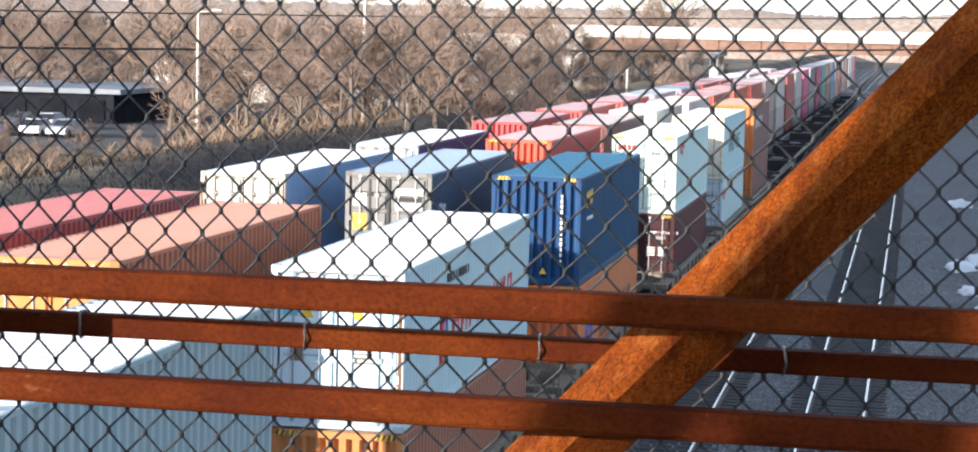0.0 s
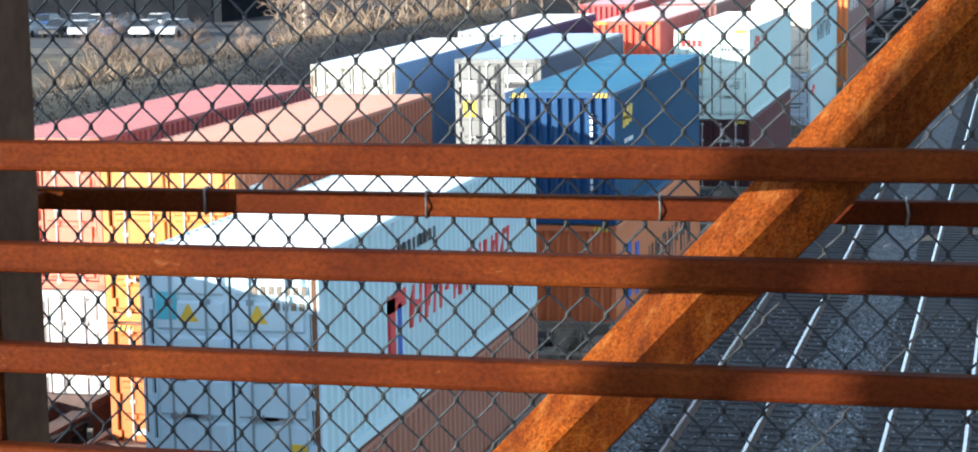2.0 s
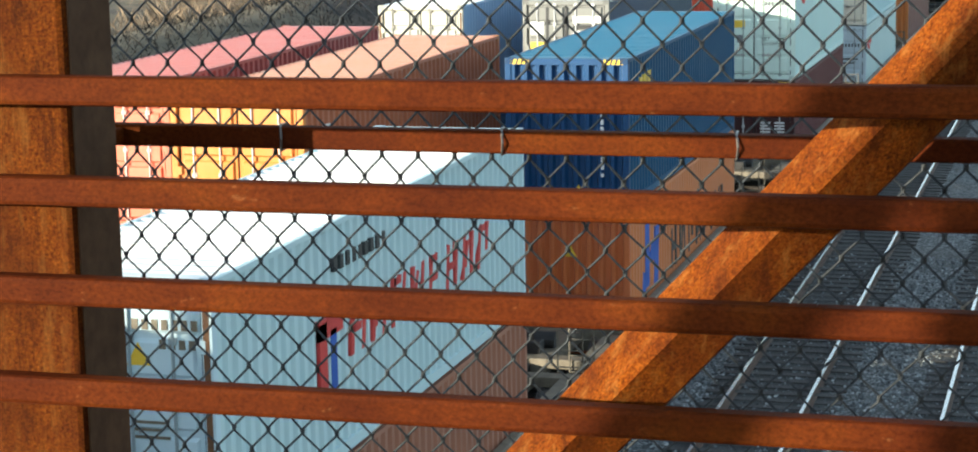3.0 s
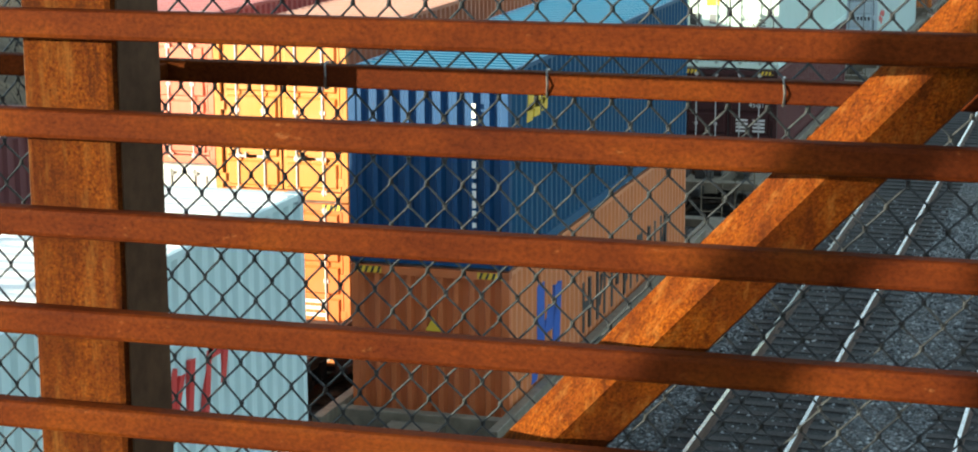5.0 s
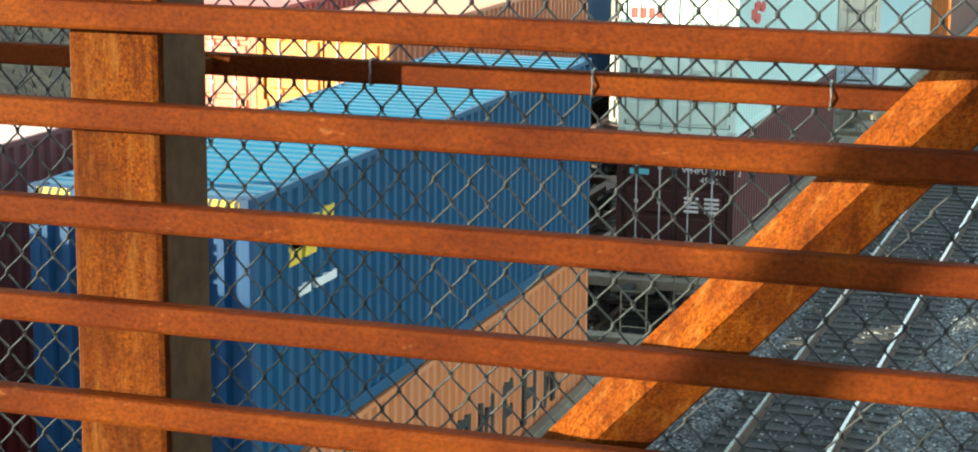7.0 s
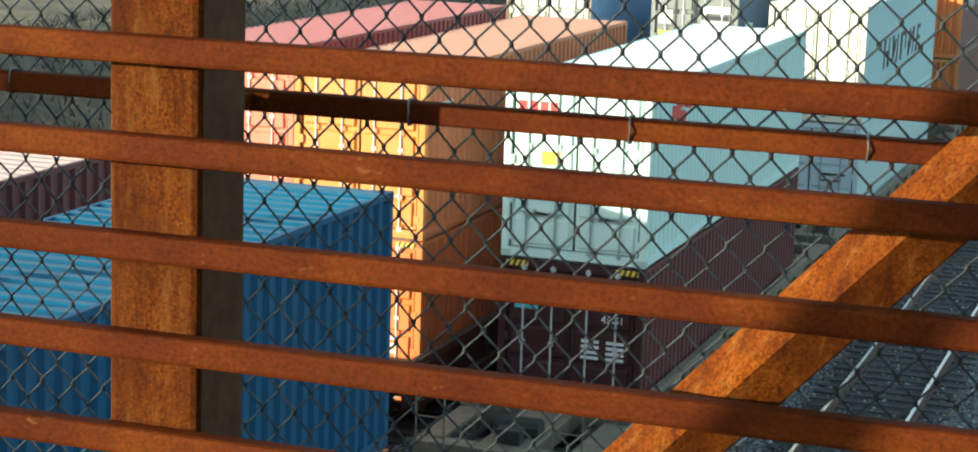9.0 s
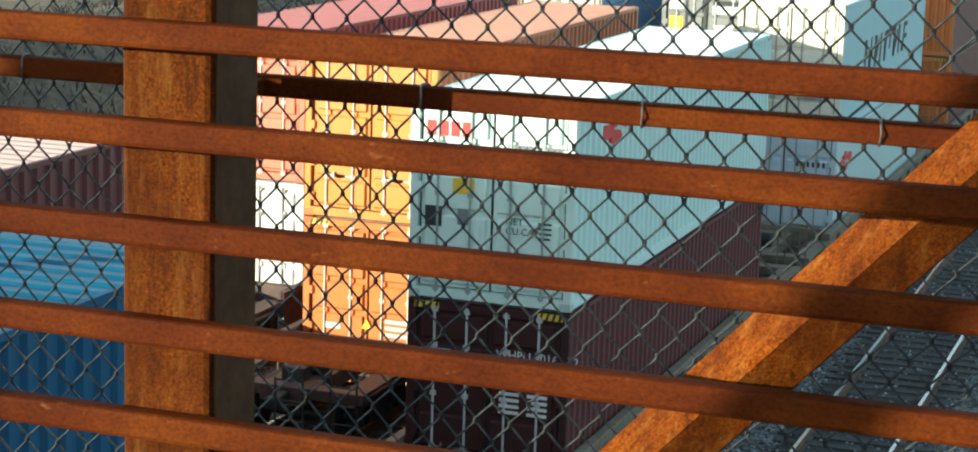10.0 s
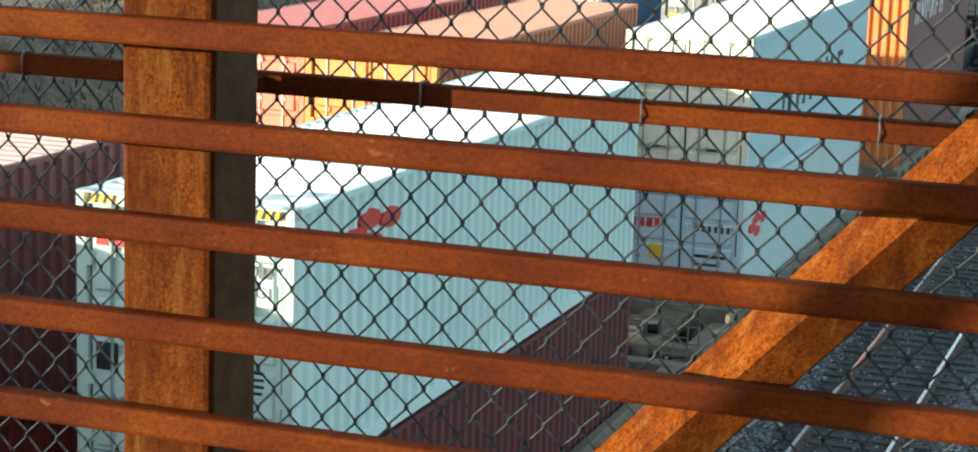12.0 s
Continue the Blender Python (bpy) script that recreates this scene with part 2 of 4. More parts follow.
# ---------------------------------------------------------------- train paths
def moved(t):
    """Metres that the running train has come nearer by t seconds."""
    return 5.221 * t + 0.14884 * t ** 2 + -0.026809 * t ** 3 + 0.00107879 * t ** 4


X_RUN, X_B, X_A, X_R1, X_R2 = -9.789, -14.016, -17.976, -5.688, -1.706
RUNNING = []
WHEELSETS = []

# ---------------------------------------------------------------- ground and yard
def terrain_height(x, y):
    h = -0.32
    crest = 4.1 + 0.5 * noise.noise(Vector((x * 0.05, y * 0.03, 0)))
    if -47 < x < -22.5:
        k = (-22.5 - x) / 10.5 if x > -33 else (x + 47) / 14.0
        h += crest * k * k * (3 - 2 * k)
    if x > 9:
        k = min(1.0, (x - 9) / 14.0)
        h += 3.0 * k * k * (3 - 2 * k)
    if -21 >= x or x >= 9:
        h += 0.25 * noise.noise(Vector((x * 0.25, y * 0.25, 3)))
    else:
        h += 0.04 * noise.noise(Vector((x * 0.4, y * 0.4, 3)))
    return h


def build_ground():
    xs = [-3000, -1500, -700, -350, -200, -150, -120, -100, -85, -72, -62, -54, -47, -42] + [-38 + i for i in range(0, 19)] + [-17, -12, -6, 0, 4, 6, 8] + [9 + 2 * i for i in range(9)] + [32, 45, 70, 120, 300, 800, 3000]
    ys = [-3000, -800, -200, -60, -20, -8] + [i * 2.5 for i in range(0, 80)] + [205, 215, 230, 250, 280, 320, 370, 430, 520, 650, 900, 1400, 2200, 4000]
    bm = bmesh.new()
    grid = [[bm.verts.new((x, y, terrain_height(x, y))) for x in xs] for y in ys]
    for j in range(len(ys) - 1):
        for i in range(len(xs) - 1):
            bm.faces.new((grid[j][i], grid[j][i + 1], grid[j + 1][i + 1], grid[j + 1][i]))
    g = part("ground", bm, GROUND, smooth=True)
    tagged(g, "bare winter soil and dry grass rising in banks", "ground", kind="structure")
    bm = bmesh.new()
    w = [(-20.6, -0.3), (-19.6, -0.19), (1.0, -0.19), (2.0, -0.26), (9.5, -0.24)]
    prev = None
    for y in (-40, 20, 60, 140, 300, 700):
        row = [bm.verts.new((x, y, z)) for x, z in w]
        if prev:
            for i in range(len(w) - 1):
                bm.faces.new((prev[i], prev[i + 1], row[i + 1], row[i]))
        prev = row
    tagged(part("ballast_bed", bm, BALLAST), "grey crushed stone ballast under the tracks", "ballast", kind="structure")


build_ground()


def rail_profile(bm, x, y0, y1, parts):
    for x0, x1, z0, z1 in parts:
        box(bm, x + x0, x + x1, y0, y1, z0, z1)


def build_track(name, xc, y_single):
    root = new(name)
    tagged(root, "steel rails spiked to dark timber ties", "railway track", "yard tracks", "structure")
    for s in (-1, 1):
        bm = bmesh.new()
        rail_profile(bm, xc + s * 0.7525, -40, 700, ((-0.07, 0.07, -0.175, -0.15), (-0.012, 0.012, -0.15, -0.035), (-0.036, 0.036, -0.035, -0.004)))
        r = part("rail", bm, RAIL, root)
        bm = bmesh.new()
        rail_profile(bm, xc + s * 0.7525, -40, 700, ((-0.031, 0.031, -0.004, 0.0),))
        part("rail_head", bm, RAIL_HEAD, r, "bright worn running surface")
    rnd = random.Random(int(abs(xc) * 10))
    bm = bmesh.new()
    box(bm, -1.3, 1.3, -0.115, 0.115, -0.3, -0.152, 0.012)
    me = mesh_of(bm, "tie", TIE)
    rest = bmesh.new()
    y = -30.0
    while y < 320:
        if y_single[0] <= y <= y_single[1]:
            part("tie", me, TIE, root, at=pose(xc + rnd.uniform(-0.04, 0.04), y, rnd.uniform(-0.012, 0.006), 0, 0, rnd.uniform(-1.2, 1.2)))
        else:
            box(rest, xc - 1.3, xc + 1.3, y - 0.115, y + 0.115, -0.3, -0.155)
        y += 0.52 + rnd.uniform(-0.03, 0.03)
    tagged(part("ties", rest, TIE, root), kind="stuff")
    bm = bmesh.new()
    edge = []
    for y in range(-40, 331, 2):
        k = 1.3 + 0.16 * noise.noise(Vector((xc, y * 0.3, 0)))
        edge.append([bm.verts.new((xc + dx, y, z)) for dx, z in ((-k, -0.2), (-1.05, -0.176), (1.05, -0.176), (k, -0.2))])
    for u, v in zip(edge, edge[1:]):
        for i in range(3):
            bm.faces.new((u[i], u[i + 1], v[i + 1], v[i]))
    part("fouled_ballast", bm, FOULED, root, "oil-darkened ballast between the ties")


# ---------------------------------------------------------------- containers
CACHE = {}
CW, CL = 2.438, 12.192


def wave_panel(bm, n, length, z0, z1, put, deep=0.046):
    """A trapezoid-corrugated sheet; put(a, d, z) places a point at a along it and d deep."""
    p = length / n
    pts = []
    for i in range(n):
        a = i * p
        pts += [(a, 0), (a + 0.30 * p, 0), (a + 0.45 * p, deep), (a + 0.85 * p, deep)]
    pts.append((length, 0))
    lo = [bm.verts.new(put(a, d, z0)) for a, d in pts]
    hi = [bm.verts.new(put(a, d, z1)) for a, d in pts]
    for i in range(len(pts) - 1):
        bm.faces.new((lo[i], lo[i + 1], hi[i + 1], hi[i]))


def container_meshes(h, cols, end, detail):
    """The part meshes of a 40 ft box, its near end at y = 0, base at z = 0."""
    key = (h, cols, end, detail)
    if key in CACHE:
        return CACHE[key]
    side_c, front_c, roof_c = cols
    hw = CW / 2
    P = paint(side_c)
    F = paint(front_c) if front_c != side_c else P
    out = []
    n_side = 44 if detail else 20
    # frame: posts, bottom rails, top rails
    bm = bmesh.new()
    for sx in (-1, 1):
        x0, x1 = sorted((sx * hw, sx * (hw - 0.12)))
        box(bm, x0, x1, CL - 0.12, CL, 0.11, h - 0.11, 0.012 if detail else 0)
        x0, x1 = sorted((sx * hw, sx * (hw - 0.06)))
        box(bm, x0, x1, 0.12, CL - 0.12, 0.02, 0.16)
        box(bm, x0, x1, 0.12, CL - 0.12, h - 0.075, h - 0.012)
    box(bm, -hw + 0.12, hw - 0.12, CL - 0.1, CL, 0.02, 0.16)
    box(bm, -hw + 0.12, hw - 0.12, CL - 0.1, CL, h - 0.13, h - 0.012)
    box(bm, -hw + 0.06, hw - 0.06, 0.1, CL - 0.1, 0.13, 0.17)
    out.append(("frame", mesh_of(bm, "frame", P), ""))
    bm = bmesh.new()
    for sx in (-1, 1):
        x0, x1 = sorted((sx * hw, sx * (hw - 0.12)))
        box(bm, x0, x1, 0.0, 0.12, 0.11, h - 0.11, 0.012 if detail else 0)
    box(bm, -hw + 0.12, hw - 0.12, 0.0, 0.1, 0.02, 0.16)
    box(bm, -hw + 0.12, hw - 0.12, 0.0, 0.1, h - 0.13, h - 0.012)
    out.append(("end_frame", mesh_of(bm, "end_frame", F), ""))
    for sx in (-1, 1):
        bm = bmesh.new()
        wave_panel(bm, n_side, CL - 0.24, 0.16, h - 0.075, lambda a, d, z: (sx * (hw - 0.012 - d), 0.12 + a, z))
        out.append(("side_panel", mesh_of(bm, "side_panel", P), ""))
    bm = bmesh.new()
    nr = 40 if detail else 14
    p = (CL - 0.24) / nr
    rows_ = []
    for i in range(nr):
        for f, d in ((0.0, 0.0), (0.4, 0.0), (0.52, 0.028), (0.88, 0.028)):
            rows_.append([bm.verts.new((sx * (hw - 0.06), 0.12 + (i + f) * p, h - 0.012 - d)) for sx in (-1, 1)])
    rows_.append([bm.verts.new((sx * (hw - 0.06), CL - 0.12, h - 0.012)) for sx in (-1, 1)])
    for a, b in zip(rows_, rows_[1:]):
        bm.faces.new((a[0], a[1], b[1], b[0]))
    for y0, y1 in ((0.1, 0.32), (CL - 0.32, CL - 0.1)):
        box(bm, -hw + 0.06, hw - 0.06, y0, y1, h - 0.02, h - 0.006)
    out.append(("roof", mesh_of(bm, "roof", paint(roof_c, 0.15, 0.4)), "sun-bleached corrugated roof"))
    # far end
    bm = bmesh.new()
    wave_panel(bm, 8, CW - 0.24, 0.16, h - 0.13, lambda a, d, z: (-hw + 0.12 + a, CL - 0.02 - d, z), 0.045)
    out.append(("end_panel", mesh_of(bm, "end_panel", P), ""))
    # corner castings
    cast = boxes((-0.09, 0.09, -0.08, 0.08, -0.059, 0.059), bevel=0.012)
    cm = mesh_of(cast, "corner_casting", paint(tuple(0.7 * v for v in front_c)))
    for sx in (-1, 1):
        for y in (0.077, CL - 0.077):
            for z in (0.059, h - 0.059):
                out.append(("corner_casting", cm, "", pose(sx * (hw - 0.088), y, z)))
    if detail and end != "doors":
        for i in (-1, 1):
            bm = bmesh.new()
            box(bm, i * 0.93 - 0.19, i * 0.93 + 0.19, -0.003, 0.004, h - 0.118, h - 0.022)
            plate = mesh_of(bm, "height_marking", YELLOW)
            bm = bmesh.new()
            for k in range(4):
                x = i * 0.93 + (k - 1.5) * 0.095
                bm.faces.new([bm.verts.new(q) for q in ((x - 0.03, -0.005, h - 0.118), (x + 0.01, -0.005, h - 0.118), (x + 0.045, -0.005, h - 0.022), (x + 0.005, -0.005, h - 0.022))])
            out.append(("height_marking", plate, "yellow height warning plate", None, [("stripes", mesh_of(bm, "stripes", DARK), "black slanted stripes")]))
    if end == "closed":
        bm = bmesh.new()
        wave_panel(bm, 9, CW - 0.24, 0.16, h - 0.13, lambda a, d, z: (-hw + 0.12 + a, 0.02 + d, z), 0.09)
        out.append(("end_panel", mesh_of(bm, "end_panel", F), ""))
    else:
        out.append(("gasket", mesh_of(boxes((-hw + 0.121, hw - 0.121, 0.088, 0.1, 0.161, h - 0.131)), "gasket", RUBBER), "black rubber door seal"))
        for sx in (-1, 1):
            bm = bmesh.new()
            x0, x1 = sorted((sx * 0.021, sx * (hw - 0.155)))
            z0, z1 = 0.18, h - 0.15
            # leaf: one pressed sheet with five raised bays
            prof = [(0.055, z0)]
            zs = [z0, z0 + 0.2 * (z1 - z0), z0 + 0.42 * (z1 - z0), z0 + 0.64 * (z1 - z0), z0 + 0.82 * (z1 - z0), z1]
            for za, zb in zip(zs, zs[1:]):
                prof += [(0.055, za + 0.035), (0.014, za + 0.07), (0.014, zb - 0.07), (0.055, zb - 0.035)]
            prof.append((0.055, z1))
            xs_ = [x0, x0 + 0.05, x0 + 0.075, x1 - 0.075, x1 - 0.05, x1]
            ed = [0, 0, 1, 1, 0, 0]
            gv = [[bm.verts.new((x, 0.055 + (py - 0.055) * e, pz)) for py, pz in prof] for x, e in zip(xs_, ed)]
            for u, w in zip(gv, gv[1:]):
                for i in range(len(prof) - 1):
                    bm.faces.new((u[i], u[i + 1], w[i + 1], w[i]))
            back = [bm.verts.new((x, 0.085, z)) for x, z in ((x0, z0), (x1, z0), (x1, z1), (x0, z1))]
            bm.faces.new(back)
            bm.faces.new([v[0] for v in gv] + [back[1], back[0]])
            bm.faces.new([v[-1] for v in gv] + [back[2], back[3]])
            bm.faces.new(gv[0] + [back[3], back[0]])
            bm.faces.new(gv[-1] + [back[2], back[1]])
            leaf = (("door", mesh_of(bm, "door", F), ""))
            subs = []
            for fx in (0.25, 0.72):
                bm = bmesh.new()
                x = x0 + fx * (x1 - x0)
                tube(bm, (x, 0.0, z0 - 0.08), (x, 0.0, z1 + 0.08), 0.019, n=6)
                for z in (z0 - 0.02, z0 + 0.55, z0 + 1.35, z1 - 0.5, z1 + 0.02):
                    box(bm, x - 0.045, x + 0.045, -0.005, 0.03, z - 0.035, z + 0.035)
                # on pale doors the rods' own shadow is put into a darker paint
                subs.append(("lock_rod", mesh_of(bm, "lock_rod", paint(tuple(v * 0.45 + 0.02 for v in front_c) if sum(front_c) > 0.9 else tuple(v * 0.25 + 0.45 for v in front_c))), ""))
            if detail:
                for fx, d in ((0.25, 1), (0.72, -1)):
                    bm = bmesh.new()
                    x = x0 + fx * (x1 - x0)
                    xa, xb = sorted((x, x + d * 0.36))
                    box(bm, xa, xb, -0.028, -0.012, 0.72, 0.76)
                    box(bm, xa, xa + 0.03, -0.03, 0.02, 0.70, 0.80)
                    subs.append(("lock_handle", mesh_of(bm, "lock_handle", GALV), "galvanised door handle"))
                for z in (0.35, 0.95, 1.6, 2.2):
                    xh = sx * (hw - 0.13)
                    subs.append(("hinge", mesh_of(boxes((xh - 0.05, xh + 0.05, -0.008, 0.03, z - 0.07, z + 0.07)), "hinge", F), ""))
            out.append(("door", leaf[1], "", None, subs))
    CACHE[key] = out
    return out


def container(label, at, h=2.896, cols=((0.3, 0.1, 0.1),) * 3, end="doors", detail=True, group="", running=False):
    root = new("shipping_container")
    tagged(root, label, "shipping container", group)
    for spec in container_meshes(h, cols, end, detail):
        ob = part(spec[0], spec[1], None, root, spec[2], at=spec[3] if len(spec) > 3 else None)
        for sub in (spec[4] if len(spec) > 4 else ()):
            part(sub[0], sub[1], None, ob, sub[2])
    root.matrix_basis = pose(*at)
    if running:
        RUNNING.append((root, at))
    return root


def side_bars(root, specs, mat, label, name="side_marking"):
    """Flat marks on the box's side that faces +x: (along, along, low, high, slant)."""
    for a0, a1, z0, z1, sl in specs:
        bm = bmesh.new()
        corners = [(a0, z0), (a1, z0), (a1 + sl, z1), (a0 + sl, z1)]
        f = [bm.verts.new((CW / 2 - 0.004, a, z)) for a, z in corners]
        b = [bm.verts.new((CW / 2 - 0.05, a, z)) for a, z in corners]
        bm.faces.new(f)
        for i in range(4):
            bm.faces.new((f[i], b[i], b[(i + 1) % 4], f[(i + 1) % 4]))
        part(name, bm, mat, root, label)


def front_bars(root, specs, mat, label, name="door_marking", y=0.008):
    for x0, x1, z0, z1 in specs:
        part(name, boxes((x0, x1, y - 0.003, y + 0.006, z0, z1)), mat, root, label)


def triangle_sign(root, x, z, s, y=0.008):
    bm = bmesh.new()
    f = [bm.verts.new((x + dx * s, yy, z + dz * s)) for yy in (y - 0.003, y + 0.003) for dx, dz in ((-0.5, 0), (0.5, 0), (0, 0.9))]
    bm.faces.new(f[:3]), bm.faces.new(f[3:])
    for i in range(3):
        bm.faces.new((f[i], f[(i + 1) % 3], f[3 + (i + 1) % 3], f[3 + i]))
    part("warning_sign", bm, YELLOW, root, "yellow triangular warning sticker")


# ---------------------------------------------------------------- well cars
def wheelset_mesh():
    if "wheelset" not in CACHE:
        bm = bmesh.new()
        tube(bm, (-1.0, 0, 0), (1.0, 0, 0), 0.08, n=8)
        for s in (-1, 1):
            tube(bm, (s * 0.685, 0, 0), (s * 0.71, 0, 0), 0.455, n=20)
            tube(bm, (s * 0.71, 0, 0), (s * 0.82, 0, 0), 0.42, n=20)
            for k in range(6):
                a = k * math.pi / 3
                box_at = (s * 0.825, 0.2 * math.cos(a), 0.2 * math.sin(a))
                tube(bm, box_at, (s * 0.84, box_at[1], box_at[2]), 0.035, n=6)
        CACHE["wheelset"] = mesh_of(bm, "wheelset", WHEEL)
    return CACHE["wheelset"]


def bogie(parent, y, spin, mat):
    bm = bmesh.new()
    for s in (-1, 1):
        x0, x1 = sorted((s * 0.93, s * 1.06))
        box(bm, x0, x1, y - 1.15, y + 1.15, 0.52, 0.68, 0.03)
        box(bm, x0, x1, y - 0.45, y + 0.45, 0.22, 0.54, 0.03)
        for w in (-0.89, 0.89):
            box(bm, x0 - 0.03, x1 + 0.03, y + w - 0.16, y + w + 0.16, 0.27, 0.6, 0.03)
        for k in (-0.24, 0, 0.24):
            tube(bm, (s * 1.0, y + k, 0.25), (s * 1.0, y + k, 0.6), 0.075, n=8)
    box(bm, -1.0, 1.0, y - 0.2, y + 0.2, 0.4, 0.66, 0.02)
    b = part("bogie", bm, BLACK_STEEL, parent)
    for w in (-0.89, 0.89):
        ws = part("wheelset", wheelset_mesh(), WHEEL, b, at=pose(0, y + w, 0.42))
        if spin:
            WHEELSETS.append((ws, y + w))
    return b


def well_car(label, x, y, mat, running=False, detail=True, base=0.33):
    """A stand-alone well under one stack; the stack's near end is at y."""
    root = new("well_car")
    tagged(root, label, "railway well car", "well cars of the running train" if running else "well cars of the standing trains")
    L = CL
    for s in (-1, 1):
        bm = bmesh.new()
        # side sill: top chord, web, bottom chord, stiffeners
        box(bm, *sorted((s * 1.245, s * 1.40)), -1.2, L + 1.2, 1.0, 1.16, 0.012)
        box(bm, *sorted((s * 1.25, s * 1.275)), -0.9, L + 0.9, 0.36, 1.0)
        box(bm, *sorted((s * 1.245, s * 1.38)), -0.6, L + 0.6, 0.28, 0.4, 0.012)
        for k in range(9):
            yy = 0.3 + k * (L - 0.6) / 8
            box(bm, *sorted((s * 1.275, s * 1.36)), yy - 0.02, yy + 0.02, 0.4, 1.0)
        part("side_sill", bm, mat, root)
    for yy in (0.15, L * 0.5, L - 0.15):
        part("cross_bearer", boxes((-1.25, 1.25, yy - 0.12, yy + 0.12, min(0.2, base - 0.1), base)), mat, root)
    for e, sgn in ((0.0, -1), (L, 1)):
        bm = bmesh.new()
        y0, y1 = sorted((e + sgn * 0.35, e + sgn * 0.55))
        box(bm, -1.25, 1.25, y0, y1, 0.5, 1.12, 0.015)
        y0, y1 = sorted((e + sgn * 0.55, e + sgn * 3.35))
        box(bm, -0.42, 0.42, y0, y1, 0.72, 1.0, 0.02)
        for s in (-1, 1):
            y0, y1 = sorted((e + sgn * 3.0, e + sgn * 3.35))
            box(bm, *sorted((s * 0.42, s * 1.38)), y0, y1, 0.82, 1.0, 0.015)
            y0, y1 = sorted((e + sgn * 1.2, e + sgn * 3.0))
            box(bm, *sorted((s * 1.0, s * 1.38)), y0, y1, 0.94, 1.0)
        part("end_frame", bm, mat, root)
        if detail:
            for s in (-1, 1):
                bm = bmesh.new()
                yy = e + sgn * 3.4
                tube(bm, (s * 1.3, yy, 0.45), (s * 1.3, yy, 1.75), 0.018, n=6)
                tube(bm, (s * 0.85, yy, 0.45), (s * 0.85, yy, 1.75), 0.018, n=6)
                for z in (0.5, 0.8, 1.1, 1.4, 1.72):
                    tube(bm, (s * 0.85, yy, z), (s * 1.3, yy, z), 0.014, n=5)
                part("ladder", bm, CAR_STEEL if running else BLACK_STEEL, root, "end ladder with grab irons")
            bm = bmesh.new()
            tube(bm, (-0.35, e + sgn * 2.4, 1.12), (0.35, e + sgn * 2.4, 1.12), 0.17, n=12)
            box(bm, -0.2, 0.2, *sorted((e + sgn * 2.7, e + sgn * 3.0)), 1.0, 1.22, 0.02)
            part("brake_gear", bm, BLACK_STEEL, root)
        bm = bmesh.new()
        y0, y1 = sorted((e + sgn * 3.3, e + sgn * 3.86))
        box(bm, -0.1, 0.1, y0, y1, 0.72, 0.92, 0.03)
        part("coupler", bm, BLACK_STEEL, root)
        bogie(root, e + sgn * 1.85, running and detail, mat)
    root.matrix_basis = pose(x, y, 0)
    if running:
        RUNNING.append((root, (x, y, 0)))
    return root

# ---------------------------------------------------------------- the trains
# the tan is an orange box's side with its shade painted in
NAVY, ORANGE_SHADED = (0.03, 0.055, 0.13), (0.36, 0.16, 0.10)


# some boxes' front and side differ by sun and shade, put into the colours
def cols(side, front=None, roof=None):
    # without a roof colour, the side colour mixed paler
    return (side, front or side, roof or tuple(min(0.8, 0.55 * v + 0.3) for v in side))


def stack(x, y, upper, lower, base=0.33, running=False, detail=True, car=True):
    """Two boxes on a well car: upper and lower are (label, height, colours, end)."""
    group = "containers of the running train" if running else "containers of the standing trains"
    made = []
    if car:
        well_car("dark brown steel well car between the rails" if not running else "grimy grey steel well car rolling under its containers", x, y, CAR_STEEL if running else CAR_RED, running, detail, base)
    z = base
    for spec in (lower, upper):
        lab, h, c, end = spec
        made.append(container(lab, (x, y, z), h, c, end, detail, group, running))
        z += h + 0.025
    return made[1], made[0]


def slant_letters(a0, z0, n, w, gap, h, k=0.0):
    """Unreadable strokes in the place of a name: uprights, leaning strokes and short cross strokes."""
    out = []
    for i in range(n):
        a = a0 + i * (w + gap)
        s = 0.2 * w
        kind = (0, 1, 2, 1, 3)[i % 5]
        out.append((a, a + s, z0, z0 + h, k))
        if kind != 3:
            out.append((a + 0.72 * w, a + 0.72 * w + s, z0 + (0.0 if kind != 2 else 0.35 * h), z0 + h, k))
        if kind in (0, 3):
            out.append((a + s, a + 0.72 * w, z0 + 0.42 * h, z0 + 0.58 * h, 0.16 * k))
        if kind == 1:
            out.append((a + s, a + 1.9 * s, z0 + 0.25 * h, z0 + 0.85 * h, 0.3 * w))
        if kind in (2, 3):
            out.append((a + s, a + 0.72 * w, z0 + 0.84 * h, z0 + h, 0.16 * k))
    return out


def petals(root, a, z, r, label):
    """A plain red blossom-like mark of rounded blots on the side that faces +x."""
    for i in range(4):
        w = 0.5 + i * 1.35
        ca, cz = a + 1.5 * r * math.cos(w), z + r * 0.42 * math.sin(w)
        bm = bmesh.new()
        ring = [(ca + 0.85 * r * math.cos(q * math.pi / 5), cz + 0.34 * r * math.sin(q * math.pi / 5)) for q in range(10)]
        f = [bm.verts.new((CW / 2 - 0.004, *p)) for p in ring]
        d = [bm.verts.new((CW / 2 - 0.05, *p)) for p in ring]
        bm.faces.new(f)
        for q in range(10):
            bm.faces.new((f[q], d[q], d[(q + 1) % 10], f[(q + 1) % 10]))
        part("side_marking", bm, RED, root, label)


